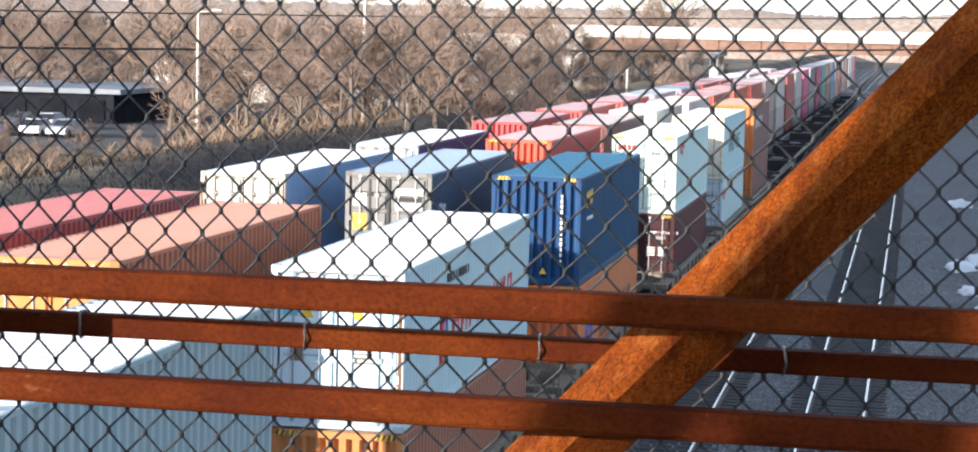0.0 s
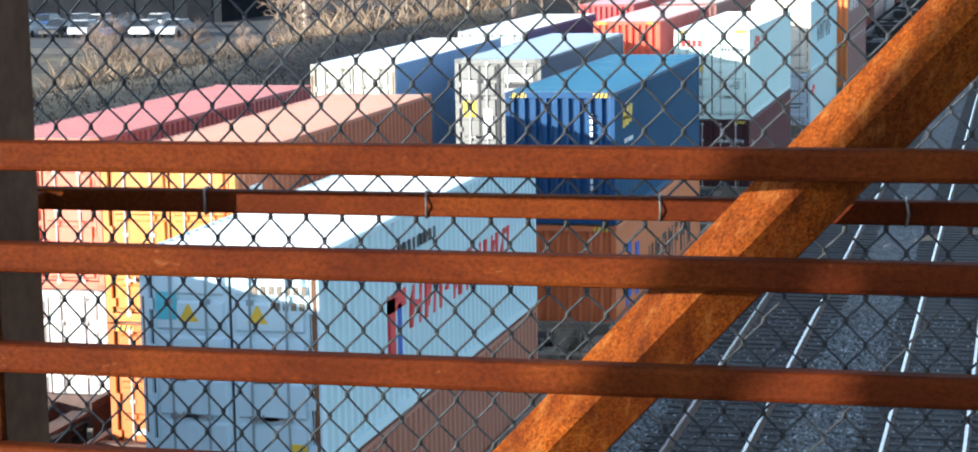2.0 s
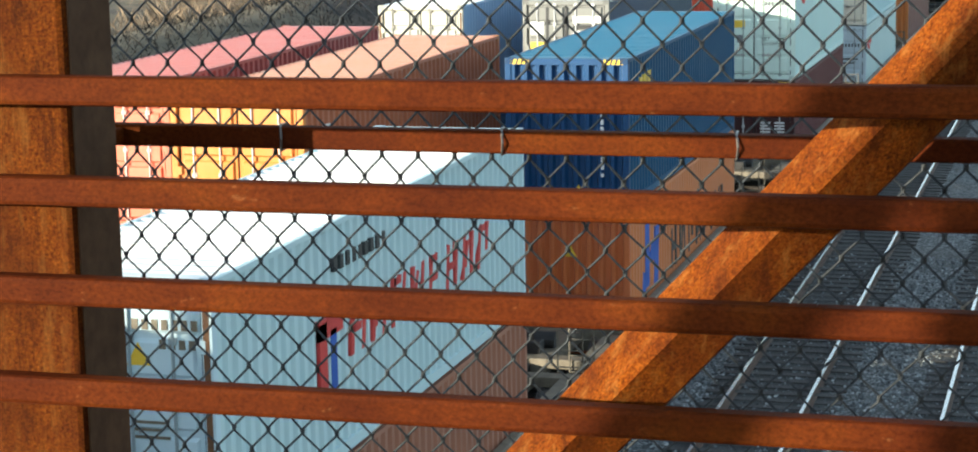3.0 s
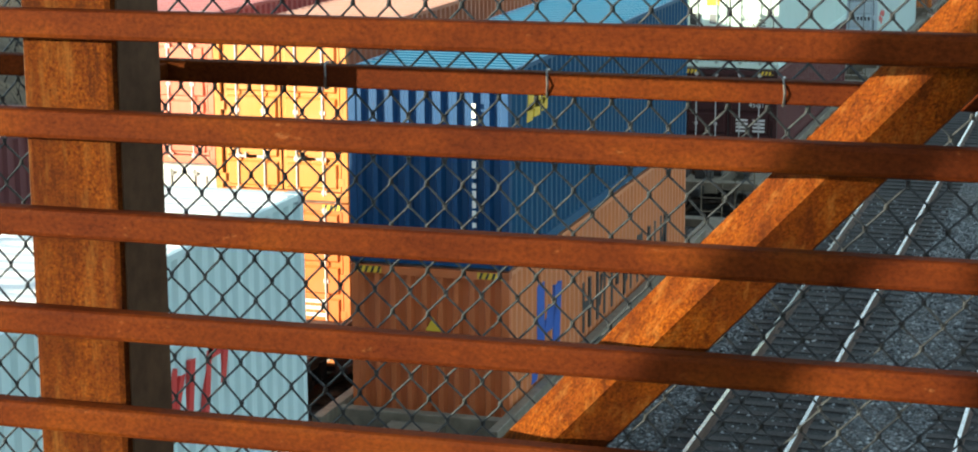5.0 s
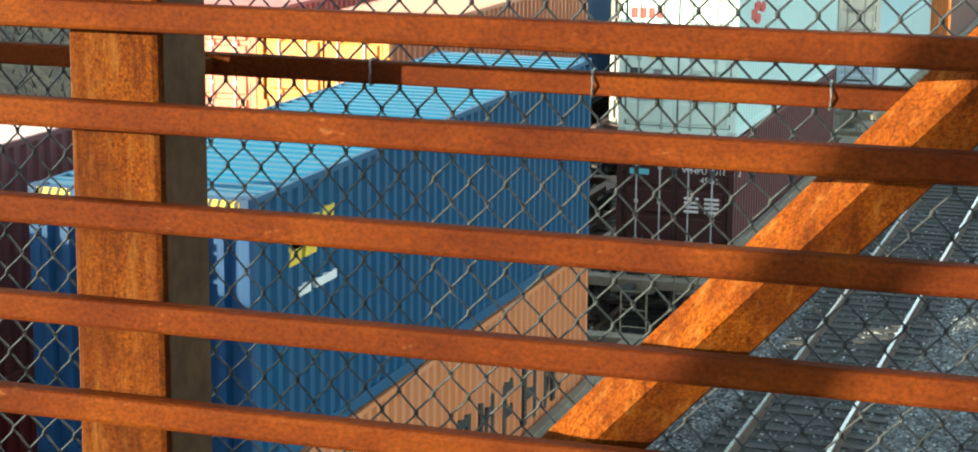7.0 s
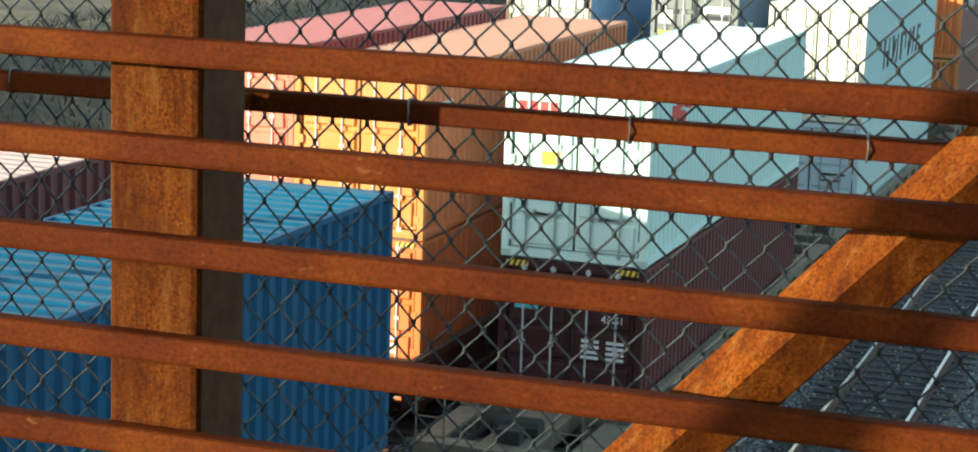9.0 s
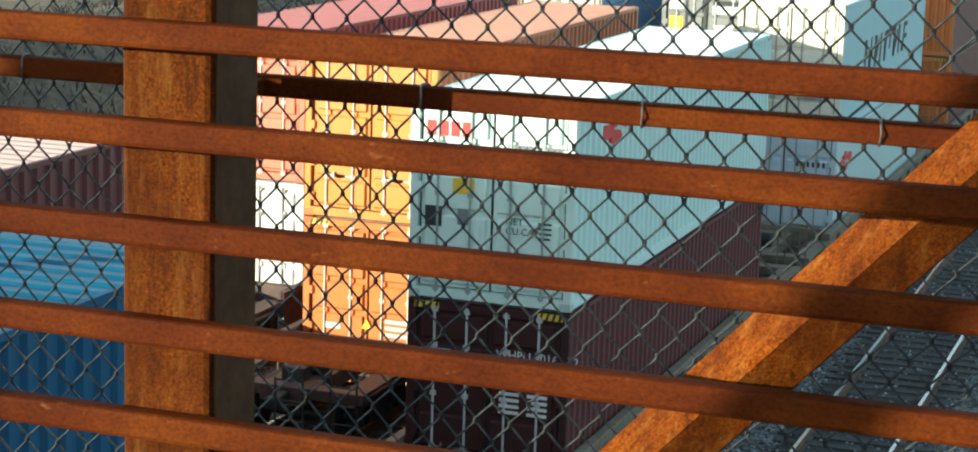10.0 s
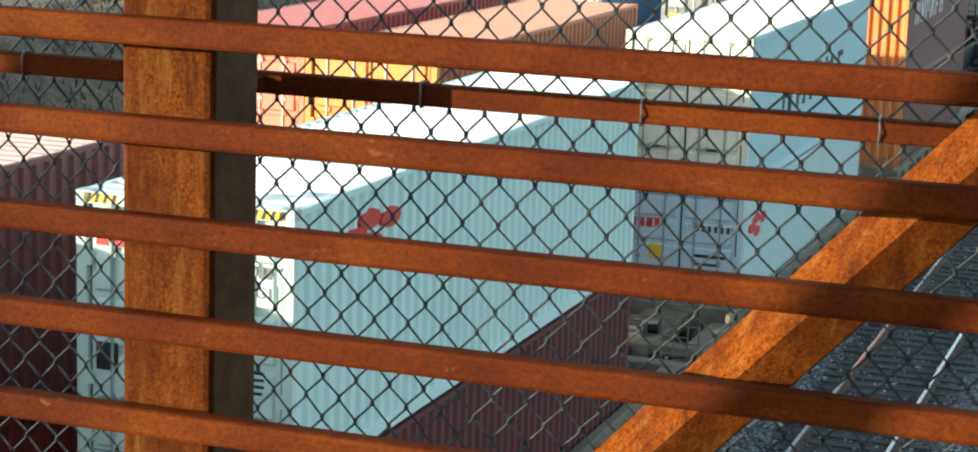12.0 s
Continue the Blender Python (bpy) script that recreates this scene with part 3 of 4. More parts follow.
def build_running_train():
    HC, STD = 2.896, 2.591
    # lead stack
    stack(X_RUN, 15.77, ("pale grey-green container with a whitish roof", HC, cols((0.33, 0.43, 0.46), None, (0.66, 0.70, 0.70)), "doors"),
          ("dull grey container in the lower well", HC, cols((0.3, 0.33, 0.35)), "doors"), running=True)
    # white box with red lettering
    up, lo = stack(X_RUN, 35.723, ("weathered pale grey container with red lettering", HC, cols((0.52, 0.68, 0.72), (0.53, 0.68, 0.76), (0.82, 0.83, 0.82)), "doors"),
                   ("orange container in the lower well, sides browned as in shade", STD, cols(ORANGE_SHADED, (0.50, 0.21, 0.06)), "closed"), 0.25, True)
    side_bars(up, slant_letters(4.1, 1.15, 8, 0.56, 0.22, 0.62, 0.10), RED, "large red brand lettering as plain strokes")
    side_bars(up, [(3.05, 3.3, 0.75, 1.75, 0), (3.05, 3.85, 1.55, 1.8, 0), (2.9, 3.5, 0.72, 0.82, 0)], RED, "red part of a plain emblem")
    side_bars(up, [(3.42, 3.62, 0.85, 1.62, 0)], BLUE, "blue part of a plain emblem")
    side_bars(up, [(3.6 + 0.22 * i, 3.72 + 0.22 * i, 2.28, 2.45, 0) for i in range(9)], DARK, "small dark code marks")
    front_bars(up, [(-1.0, -0.72, 2.0, 2.36)], CYAN, "small pale blue sticker")
    for x, z in ((-0.56, 1.98), (0.38, 1.98)):
        triangle_sign(up, x, z, 0.27)
    front_bars(up, [(0.32 + 0.11 * i, 0.39 + 0.11 * i, 2.36, 2.47) for i in range(7)] + [(0.62 + 0.11 * i, 0.69 + 0.11 * i, 2.16, 2.26) for i in range(4)], CAR_STEEL, "grey code marks")
    front_bars(up, [(0.75, 1.0, 0.24, 0.42)], YELLOW, "yellow plate")
    front_bars(up, [(1.115, 1.185, 0.2, 2.62), (-1.185, -1.16, 0.5, 2.3), (-0.9, 0.95, 2.775, 2.80)], RUSTY, "brown rust run on the frame", "rust_run", y=0.0)
    front_bars(up, [(-0.85, -0.62, 1.2, 1.48), (0.3, 0.7, 1.2, 1.23), (0.3, 0.6, 1.28, 1.31), (0.3, 0.65, 1.36, 1.39)], CAR_STEEL, "small grey notices")
    # blue box over orange
    up, lo = stack(X_RUN, 55.582, ("deep blue container with a ribbed closed end", HC, cols((0.007, 0.078, 0.18), (0.008, 0.052, 0.15), (0.01, 0.105, 0.2)), "closed"),
                   ("bright orange container with black lettering in the well", HC, cols((0.62, 0.225, 0.085), (0.52, 0.14, 0.04), None), "closed"), 0.28, True)
    side_bars(up, [(0.95, 1.25, 2.02, 2.42, 0.1), (1.35, 1.65, 2.05, 2.45, 0.1), (1.75, 2.05, 2.08, 2.48, 0.1), (0.95, 1.9, 2.18, 2.27, 0.04)], YELLOW, "yellow brand mark as plain shapes")
    side_bars(up, [(1.2, 1.5, 1.66, 1.76, 0)], WHITE, "small white mark")
    side_bars(up, [(1.65, 2.2, 1.66, 1.75, 0)], WHITE, "small white mark")
    for i in range(13):
        z = 2.35 - i * 0.145
        part("code_marking", boxes((0.665, 0.725, 0.008, 0.02, z, z + (0.105 if i % 4 else 0.07))), WHITE, up, "white code mark")
    triangle_sign(up, 0.22, 0.28, 0.2, 0.012)
    triangle_sign(lo, 0.05, 1.95, 0.24, 0.012)
    side_bars(lo, slant_letters(4.2, 0.95, 7, 0.62, 0.34, 0.85, 0), DARK, "large black brand lettering as plain strokes")
    side_bars(lo, [(1.5, 1.9, 1.05, 2.35, 0.0), (1.9, 2.4, 1.5, 1.9, 0.2), (2.35, 2.75, 0.95, 2.15, 0.15), (1.2, 1.5, 0.9, 1.4, 0.1)], BLUE, "blue emblem as a plain shape")
    # mint box over maroon; sunlit warmth painted into the mint front
    up, lo = stack(X_RUN, 78.503, ("mint green container with a red mark on its doors", HC, cols((0.60, 0.78, 0.76), (0.60, 0.73, 0.67), (0.78, 0.80, 0.78)), "high doors"),
                   ("dark maroon container with white code in the well", HC, cols((0.125, 0.040, 0.043), (0.045, 0.014, 0.015)), "high doors"), running=True)
    front_bars(up, [(-0.99, -0.85, 2.35, 2.56), (-0.81, -0.67, 2.35, 2.56), (-0.63, -0.50, 2.35, 2.56), (-0.46, -0.34, 2.35, 2.56)], RED, "red brand mark as plain shapes")
    petals(up, 2.05, 2.36, 0.33, "red brand mark as rounded blots")
    front_bars(up, [(0.22 + 0.1 * i, 0.285 + 0.1 * i, 2.18, 2.3) for i in range(4)] + [(0.66 + 0.085 * i, 0.72 + 0.085 * i, 2.18, 2.3) for i in range(5)], GREY, "grey code marks")
    lettering("45G1", 0.12, GREY, up, pose(0.62, 0.006, 1.98, 90, 0, 0), "code_lettering", "grey painted size code")
    lettering("NET", 0.1, DARK, up, pose(0.22, 0.006, 1.17, 90, 0, 0), "notice_lettering", "dark stencilled word")
    lettering("CU.CAP", 0.1, DARK, up, pose(0.22, 0.006, 1.03, 90, 0, 0), "notice_lettering", "dark stencilled words")
    front_bars(up, [(-0.58, -0.26, 1.54, 1.76)], YELLOW, "yellow notice plate")
    front_bars(up, [(-0.99, -0.74, 1.05, 1.34)], DARK, "dark square notice")
    front_bars(up, [(-0.5, -0.31, 1.1, 1.33)], GREY, "grey square notice")
    front_bars(up, [(0.7, 0.9, 1.2, 1.23), (0.7, 0.9, 1.13, 1.16), (0.72, 0.9, 1.06, 1.09), (0.72, 0.88, 0.99, 1.02)], DARK, "stencilled weight notices")
    lettering("WHPU 701635 2", 0.125, WHITE, lo, pose(0.14, 0.006, 2.16, 90, 0, 0), "code_lettering", "white painted container code")
    lettering("45G1", 0.125, WHITE, lo, pose(0.52, 0.006, 1.97, 90, 0, 0), "code_lettering", "white painted size code")
    front_bars(lo, [(-0.95, -0.55, 2.08, 2.2)], CYAN, "small blue sticker", y=0.014)
    front_bars(lo, [(0.2 + (i % 2) * 0.42, 0.5 + (i % 2) * 0.42, 1.62 - 0.09 * (i // 2), 1.67 - 0.09 * (i // 2)) for i in range(8)], WHITE, "rows of small white notices", y=0.014)
    triangle_sign(lo, -0.15, 0.35, 0.2)
    # teal box over pale box; sunlit cream painted into the upper front
    up, lo = stack(X_RUN, 98.283, ("teal container with dark lettering on its side", HC, cols((0.50, 0.70, 0.74), (0.68, 0.64, 0.52), (0.80, 0.79, 0.73)), "doors"),
                   ("pale mint container with red mark and yellow plate", HC, cols((0.56, 0.70, 0.70), (0.50, 0.60, 0.66)), "doors"), running=True)
    side_bars(up, slant_letters(2.9, 1.1, 5, 0.95, 0.45, 0.75, 0.12), DARK, "dark brand lettering as plain strokes")
    front_bars(lo, [(-1.0, -0.86, 2.1, 2.28), (-0.82, -0.7, 2.1, 2.28), (-0.66, -0.54, 2.1, 2.28), (-0.5, -0.4, 2.1, 2.28)], RED, "red brand mark as plain shapes")
    front_bars(lo, [(-0.6, -0.3, 1.5, 1.78)], YELLOW, "yellow notice plate")
    front_bars(lo, [(0.3 + 0.12 * i, 0.36 + 0.12 * i, 2.1, 2.22) for i in range(6)] + [(0.3, 0.9, 1.6, 1.66), (0.3, 0.8, 1.45, 1.5), (-0.85, -0.6, 1.0, 1.25)], DARK, "dark code marks")
    petals(lo, 1.3, 2.12, 0.32, "red brand mark as rounded blots")
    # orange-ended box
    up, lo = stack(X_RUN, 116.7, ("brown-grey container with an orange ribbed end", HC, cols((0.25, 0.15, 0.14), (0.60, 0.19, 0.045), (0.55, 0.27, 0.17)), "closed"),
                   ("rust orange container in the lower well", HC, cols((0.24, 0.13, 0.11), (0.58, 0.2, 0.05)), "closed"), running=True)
    side_bars(up, slant_letters(1.4, 1.55, 6, 0.6, 0.3, 0.6, 0.2), WHITE, "white brand lettering as plain strokes")
    y = 139.6
    for i in range(9):
        well_car("empty dark steel well car rolling at the train's rear", X_RUN, y, BLACK_STEEL, True, False)
        y += 19.85 if i % 2 == 0 else 22.9


def build_standing_trains():
    HC, STD = 2.896, 2.591
    # track B, nearest first
    # unseen stacks added beside the line, to cast shade on the running boxes
    for x, y, b in ((X_A, -5.0, 0.1), (X_A, 13.3, 0.1)):
        stack(x, y, ("unseen red container added to shade the running train", HC, cols((0.3, 0.1, 0.1)), "doors"), ("dull red container in the lower well", HC, cols((0.33, 0.06, 0.06)), "doors"), b, detail=False)
    # also unseen: set low and close to block the sun through the gap
    stack(X_B, -0.7, ("unseen red container added to shade the running train", HC, cols((0.3, 0.1, 0.1)), "doors"), ("unseen lower red container added to cast shade", HC, cols((0.33, 0.06, 0.06)), "doors"), 0.002, detail=False, car=False)
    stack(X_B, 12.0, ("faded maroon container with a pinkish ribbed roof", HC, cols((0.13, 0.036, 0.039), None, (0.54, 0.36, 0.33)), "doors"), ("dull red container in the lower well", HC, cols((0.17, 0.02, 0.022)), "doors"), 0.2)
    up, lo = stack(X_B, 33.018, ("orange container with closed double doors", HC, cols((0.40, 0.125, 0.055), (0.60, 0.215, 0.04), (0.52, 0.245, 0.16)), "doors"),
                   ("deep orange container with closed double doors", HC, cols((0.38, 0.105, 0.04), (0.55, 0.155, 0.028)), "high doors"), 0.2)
    side_bars(up, [(0.7, 1.0, 1.9, 2.3, 0), (1.1, 1.3, 1.9, 2.3, 0)], WHITE, "small white mark")
    triangle_sign(lo, 0.0, 1.0, 0.2)
    front_bars(lo, [(0.35, 0.75, 0.9 + 0.12 * i, 0.96 + 0.12 * i) for i in range(3)] + [(-0.8, -0.5, 0.95, 1.05)], WHITE, "small white notices")
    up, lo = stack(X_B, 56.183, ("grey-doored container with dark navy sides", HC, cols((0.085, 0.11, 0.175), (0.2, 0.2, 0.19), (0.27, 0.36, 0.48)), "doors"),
                   ("dark container in the lower well", HC, cols((0.06, 0.07, 0.1), (0.35, 0.33, 0.3)), "doors"), 0.2)
    front_bars(up, [(-1.0, -0.62, 1.3, 1.75)], YELLOW, "yellow notice plate")
    front_bars(up, [(0.2, 0.98, 2.28, 2.46), (0.2, 0.95, 1.86, 2.06), (0.28, 0.8, 1.2, 1.55), (-1.0, -0.62, 1.95, 2.3), (-0.42, -0.18, 0.7, 1.5)], WHITE, "white notice panel")
    front_bars(up, [(-0.56, -0.48, 0.25, 2.7), (-0.04, 0.04, 0.2, 2.72), (0.2, 0.95, 2.1, 2.22)], DARK, "dark door trim", y=0.012)
    side_bars(up, [(0.9, 1.3, 1.5, 2.0, 0.1), (1.35, 1.75, 1.7, 1.95, 0.1)], WHITE, "white emblem as a plain shape")
    tail_b = [(75.5, (0.44, 0.06, 0.055), "red container with a ribbed red end", (0.62, 0.10, 0.05)), (89.9, (0.22, 0.10, 0.09), "dark brown-red container", None), (107.0, (0.60, 0.56, 0.48), "cream container with vented end", None),
              (122.6, (0.62, 0.60, 0.56), "off-white container", None), (138.0, (0.46, 0.10, 0.07), "brick red container", None), (153.5, (0.5, 0.13, 0.07), "orange-red container", None), (170.0, (0.42, 0.10, 0.08), "red container", None),
              (186.0, (0.4, 0.3, 0.27), "brown container", None), (202.0, (0.55, 0.5, 0.46), "pale container", None), (218.0, (0.4, 0.12, 0.1), "red container", None), (234.0, (0.5, 0.48, 0.46), "grey container", None), (250.0, (0.62, 0.14, 0.26), "bright pink container", None), (266.0, (0.34, 0.36, 0.4), "grey container", None),
              (283.0, (0.56, 0.12, 0.22), "pink container", None), (300.0, (0.2, 0.36, 0.36), "green container", None), (317.0, (0.36, 0.22, 0.16), "brown container", None), (334.0, (0.2, 0.28, 0.4), "blue container", None), (351.0, (0.4, 0.36, 0.32), "dun container", None), (368.0, (0.44, 0.14, 0.1), "red container", None), (385.0, (0.36, 0.38, 0.4), "grey container", None), (402.0, (0.3, 0.18, 0.14), "brown container", None), (419.0, (0.5, 0.48, 0.44), "pale container", None), (436.0, (0.2, 0.28, 0.4), "blue container", None), (453.0, (0.42, 0.12, 0.1), "red container", None)]
    for y, c, lab, fr in tail_b:
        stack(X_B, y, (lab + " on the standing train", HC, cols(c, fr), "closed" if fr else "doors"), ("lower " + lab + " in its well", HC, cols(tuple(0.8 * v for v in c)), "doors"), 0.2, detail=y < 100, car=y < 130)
    # track A
    stack(X_A, 36.3, ("red container with a paler roof", HC, cols((0.30, 0.075, 0.075), (0.58, 0.16, 0.09), (0.42, 0.135, 0.125)), "doors"), ("white container in the lower well", HC, cols((0.6, 0.6, 0.58)), "doors"), 0.12)
    up, lo = stack(X_A, 55.513, ("white-doored container with blue sides", HC, cols((0.27, 0.41, 0.60), (0.46, 0.44, 0.38), (0.74, 0.74, 0.72)), "doors"), ("blue container in the lower well", HC, cols((0.10, 0.2, 0.36)), "doors"), 0.1)
    front_bars(up, [(-1.2, -1.13, 0.3, 2.6), (1.14, 1.19, 1.6, 2.7)], RUSTY, "brown rust run on the frame", "rust_run", y=0.0)
    side_bars(up, [(0.9, 1.3, 1.2, 1.5, 0.2), (1.1, 1.6, 1.6, 1.9, 0.1), (1.5, 1.9, 1.25, 1.6, 0.2)], RED, "red emblem as a plain shape")
    up, lo = stack(X_A, 71.3, ("pale grey-doored container with navy sides", HC, cols((0.05, 0.06, 0.16), (0.36, 0.40, 0.42), (0.60, 0.63, 0.66)), "doors"), ("navy container in the lower well", HC, cols(NAVY), "doors"), 0.1)
    tail_a = [(92.0, (0.45, 0.075, 0.075), "red container with ribbed end"), (108.0, (0.47, 0.10, 0.09), "pink-red container"), (123.5, (0.45, 0.10, 0.09), "faded red container"), (139.0, (0.55, 0.56, 0.56), "pale grey container"),
              (155.0, (0.30, 0.36, 0.44), "slate blue container"), (171.0, (0.46, 0.12, 0.1), "red container"), (187.0, (0.44, 0.14, 0.12), "red container"), (203.0, (0.6, 0.6, 0.58), "white container"), (219.0, (0.6, 0.58, 0.55), "white container"), (235.0, (0.45, 0.3, 0.28), "dusty red container"), (251.0, (0.55, 0.55, 0.54), "pale container")]
    for y, c, lab in tail_a:
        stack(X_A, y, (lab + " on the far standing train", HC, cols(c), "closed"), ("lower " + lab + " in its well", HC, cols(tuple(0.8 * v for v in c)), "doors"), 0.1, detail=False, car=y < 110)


build_running_train()
build_standing_trains()

# ---------------------------------------------------------------- footbridge
Y_BAR, Y_POST, Y_FENCE = 3.46, 3.515, 3.915
DECK = 8.30
# unseen back truss, placed so its shadows fall on the front bars
BACK_POST, BACK_DIAGONAL, BACK_STEP = -4.485, -5.63, 2.42


def build_footbridge():
    root = new("footbridge")
    tagged(root, "rusty weathering-steel truss footbridge over the tracks", "footbridge")
    for z in (9.573, 9.386, 9.198, 9.006, 8.818, 8.63, 8.442):
        bm = bmesh.new()
        box(bm, -27.0, 12.0, Y_BAR, Y_BAR + 0.051, z - 0.054, z, 0.01)
        part("safety_bar", bm, RUST_BAR, root)
    for k in range(-8, 5):
        x = -2.02 + 2.83 * k
        bm = bmesh.new()
        box(bm, x, x + 0.191, Y_POST, Y_POST + 0.19, DECK - 0.5, 11.3, 0.014)
        part("post", bm, RUST, root)
        # thin facings added to give the post sides their shaded tone
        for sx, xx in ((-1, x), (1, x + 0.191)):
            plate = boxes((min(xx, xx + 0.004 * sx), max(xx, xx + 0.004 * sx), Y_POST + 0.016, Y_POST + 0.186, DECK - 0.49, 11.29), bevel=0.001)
            part("shaded_side", plate, POST_SIDE, root, "thin facing that carries the post side's shaded tone")
    # diagonals: square tube set on edge; steeper in the unseen back truss, for shadows
    spots = [(-0.863 + 2.83 * k, Y_POST + 0.155, 2.75, (0.687, 0, 0.7266), 0.0747) for k in range(-2, 3)]
    spots += [(BACK_DIAGONAL + BACK_STEP * k, -0.855, 2.75, (0.527, 0, 0.85), 0.105) for k in range(-4, 4)]
    for x0, yc, cut, slope, r in spots:
        bm = bmesh.new()
        d = Vector(slope).normalized()
        q = Vector((d.z, 0, -d.x))
        y = Vector((0, -1, 0))
        c = Vector((x0, yc, 8.935))
        ring = []
        for k in range(4):
            for da in (-0.13, 0.13):
                a = k * math.pi / 2 + da + 0.17
                ring.append(q * math.cos(a) * r / math.cos(0.13) * 0.985 + y * math.sin(a) * r / math.cos(0.13) * 0.985)
        lo = [bm.verts.new(c + d * -1.2 + v) for v in ring]
        hi = [bm.verts.new(c + d * cut + v) for v in ring]
        for i in range(8):
            bm.faces.new((lo[i], lo[(i + 1) % 8], hi[(i + 1) % 8], hi[i]))
        bm.faces.new(lo), bm.faces.new(hi)
        part("diagonal", bm, RUST_BRACE, root, "rusty diagonal brace set on edge")
    bm = boxes((-27, 12, Y_POST, Y_POST + 0.19, 11.3, 11.8), (-27, 12, Y_POST, Y_POST + 0.19, DECK - 0.7, DECK - 0.5), bevel=0.012)
    part("chord", bm, RUST, root)
    bm = boxes((-27, 12, -0.95, -0.76, 11.3, 11.8), (-27, 12, -0.95, -0.76, DECK - 0.7, DECK - 0.5), bevel=0.012)
    part("chord", bm, RUST, root)
    for x in [BACK_POST + BACK_STEP * k for k in range(-9, 7)]:
        part("post", boxes((x, x + 0.22, -0.95, -0.76, DECK - 0.5, 11.3), bevel=0.014), RUST, root)
    for z in (9.2, 8.9, 8.6):
        part("safety_bar", boxes((-27, 12, -0.76, -0.71, z - 0.054, z), bevel=0.007), RUST_BAR, root)
    for x in (-26.5, 11.5):
        part("pier", boxes((x - 0.5, x + 0.5, -0.9, 3.7, -0.6, DECK - 0.7), bevel=0.04), CONCRETE, root, "plain concrete pier")
    # unseen deck, given a dark colour so little light bounces up
    part("deck", boxes((-27, 12, -0.95, 3.7, DECK - 0.18, DECK)), TIE, root, "unseen walking deck, dark to limit bounce light")


def build_fence():
    root = new("chain_link_fence")
    tagged(root, "dark chain-link fence hung on the footbridge", "chain-link fence")
    for z in (9.411, 11.0):
        part("rail", boxes((-7, 4, Y_FENCE - 0.045, Y_FENCE - 0.004, z - 0.022, z + 0.022), bevel=0.005), RUST_BAR, root, "rusty square fence rail")
    for k in range(-2, 2):
        x = -1.96 + 2.83 * k
        part("bracket", boxes((x, x + 0.07, Y_POST + 0.186, Y_FENCE - 0.043, 9.395, 9.427), bevel=0.004), RUST_BAR, root, "short steel bracket on the post")
    # one zigzag strand per half mesh, hooked into its neighbours
    p, pz, r = 0.0755, 0.0889, 0.0034
    zs0, zs1 = 8.2, 10.6
    verts, faces = [], []
    n = int((zs1 - zs0) / (pz / 2))
    j0 = int((9.465 - zs0) / (pz / 2))
    for k in range(-75, 68):
        col = -1.355 + k * p / 2
        pts = []
        for j in range(n + 1):
            i = (j + k + j0) % 2
            z = 9.465 + (j - j0) * pz / 2
            x = col + i * p / 2
            sag = 0.003 * noise.noise(Vector((x * 3, z * 3, 0)))
            e = 0.0022 if (i + j) % 2 else -0.0022
            inset = -0.0016 if i else 0.0016
            for dz in (-0.0055, 0.0055):
                pts.append((x + inset + sag, Y_FENCE + (e if dz > 0 else -e), z + dz + sag))
        base = len(verts)
        for x, y, z in pts:
            verts += [(x - r, y, z), (x, y - r, z - r * 0.3), (x + r, y, z), (x, y + r, z + r * 0.3)]
        for j in range(len(pts) - 1):
            a, b = base + 4 * j, base + 4 * j + 4
            for i in range(4):
                faces.append((a + i, a + (i + 1) % 4, b + (i + 1) % 4, b + i))
    me = bpy.data.meshes.new("wire_mesh")
    me.from_pydata(verts, [], faces)
    me.materials.append(WIRE)
    tagged(part("wire_mesh", me, WIRE, root), "dark woven diamond wire mesh", kind="stuff")
    for i in range(-6, 8):
        x = -1.550 + 0.4555 * i
        bm = bmesh.new()
        pts = [Vector((x + 0.004 * math.cos(a * 2), Y_FENCE - 0.024 + 0.03 * math.cos(a), 9.411 + 0.027 * math.sin(a))) for a in [k * math.pi / 5 for k in range(10)]]
        rings = []
        for k, q in enumerate(pts):
            out = (q - Vector((x, Y_FENCE - 0.024, 9.411))).normalized()
            rings.append([bm.verts.new(q + out * 0.0026 * math.cos(w) + Vector((0.0026 * math.sin(w), 0, 0))) for w in (0, 1.57, 3.14, 4.71)])
        for k in range(len(rings)):
            u, w = rings[k], rings[(k + 1) % len(rings)]
            for j in range(4):
                bm.faces.new((u[j], u[(j + 1) % 4], w[(j + 1) % 4], w[j]))
        part("tie_wire", bm, TIE_WIRE, root, "bent steel tie wire")


build_footbridge()
build_fence()

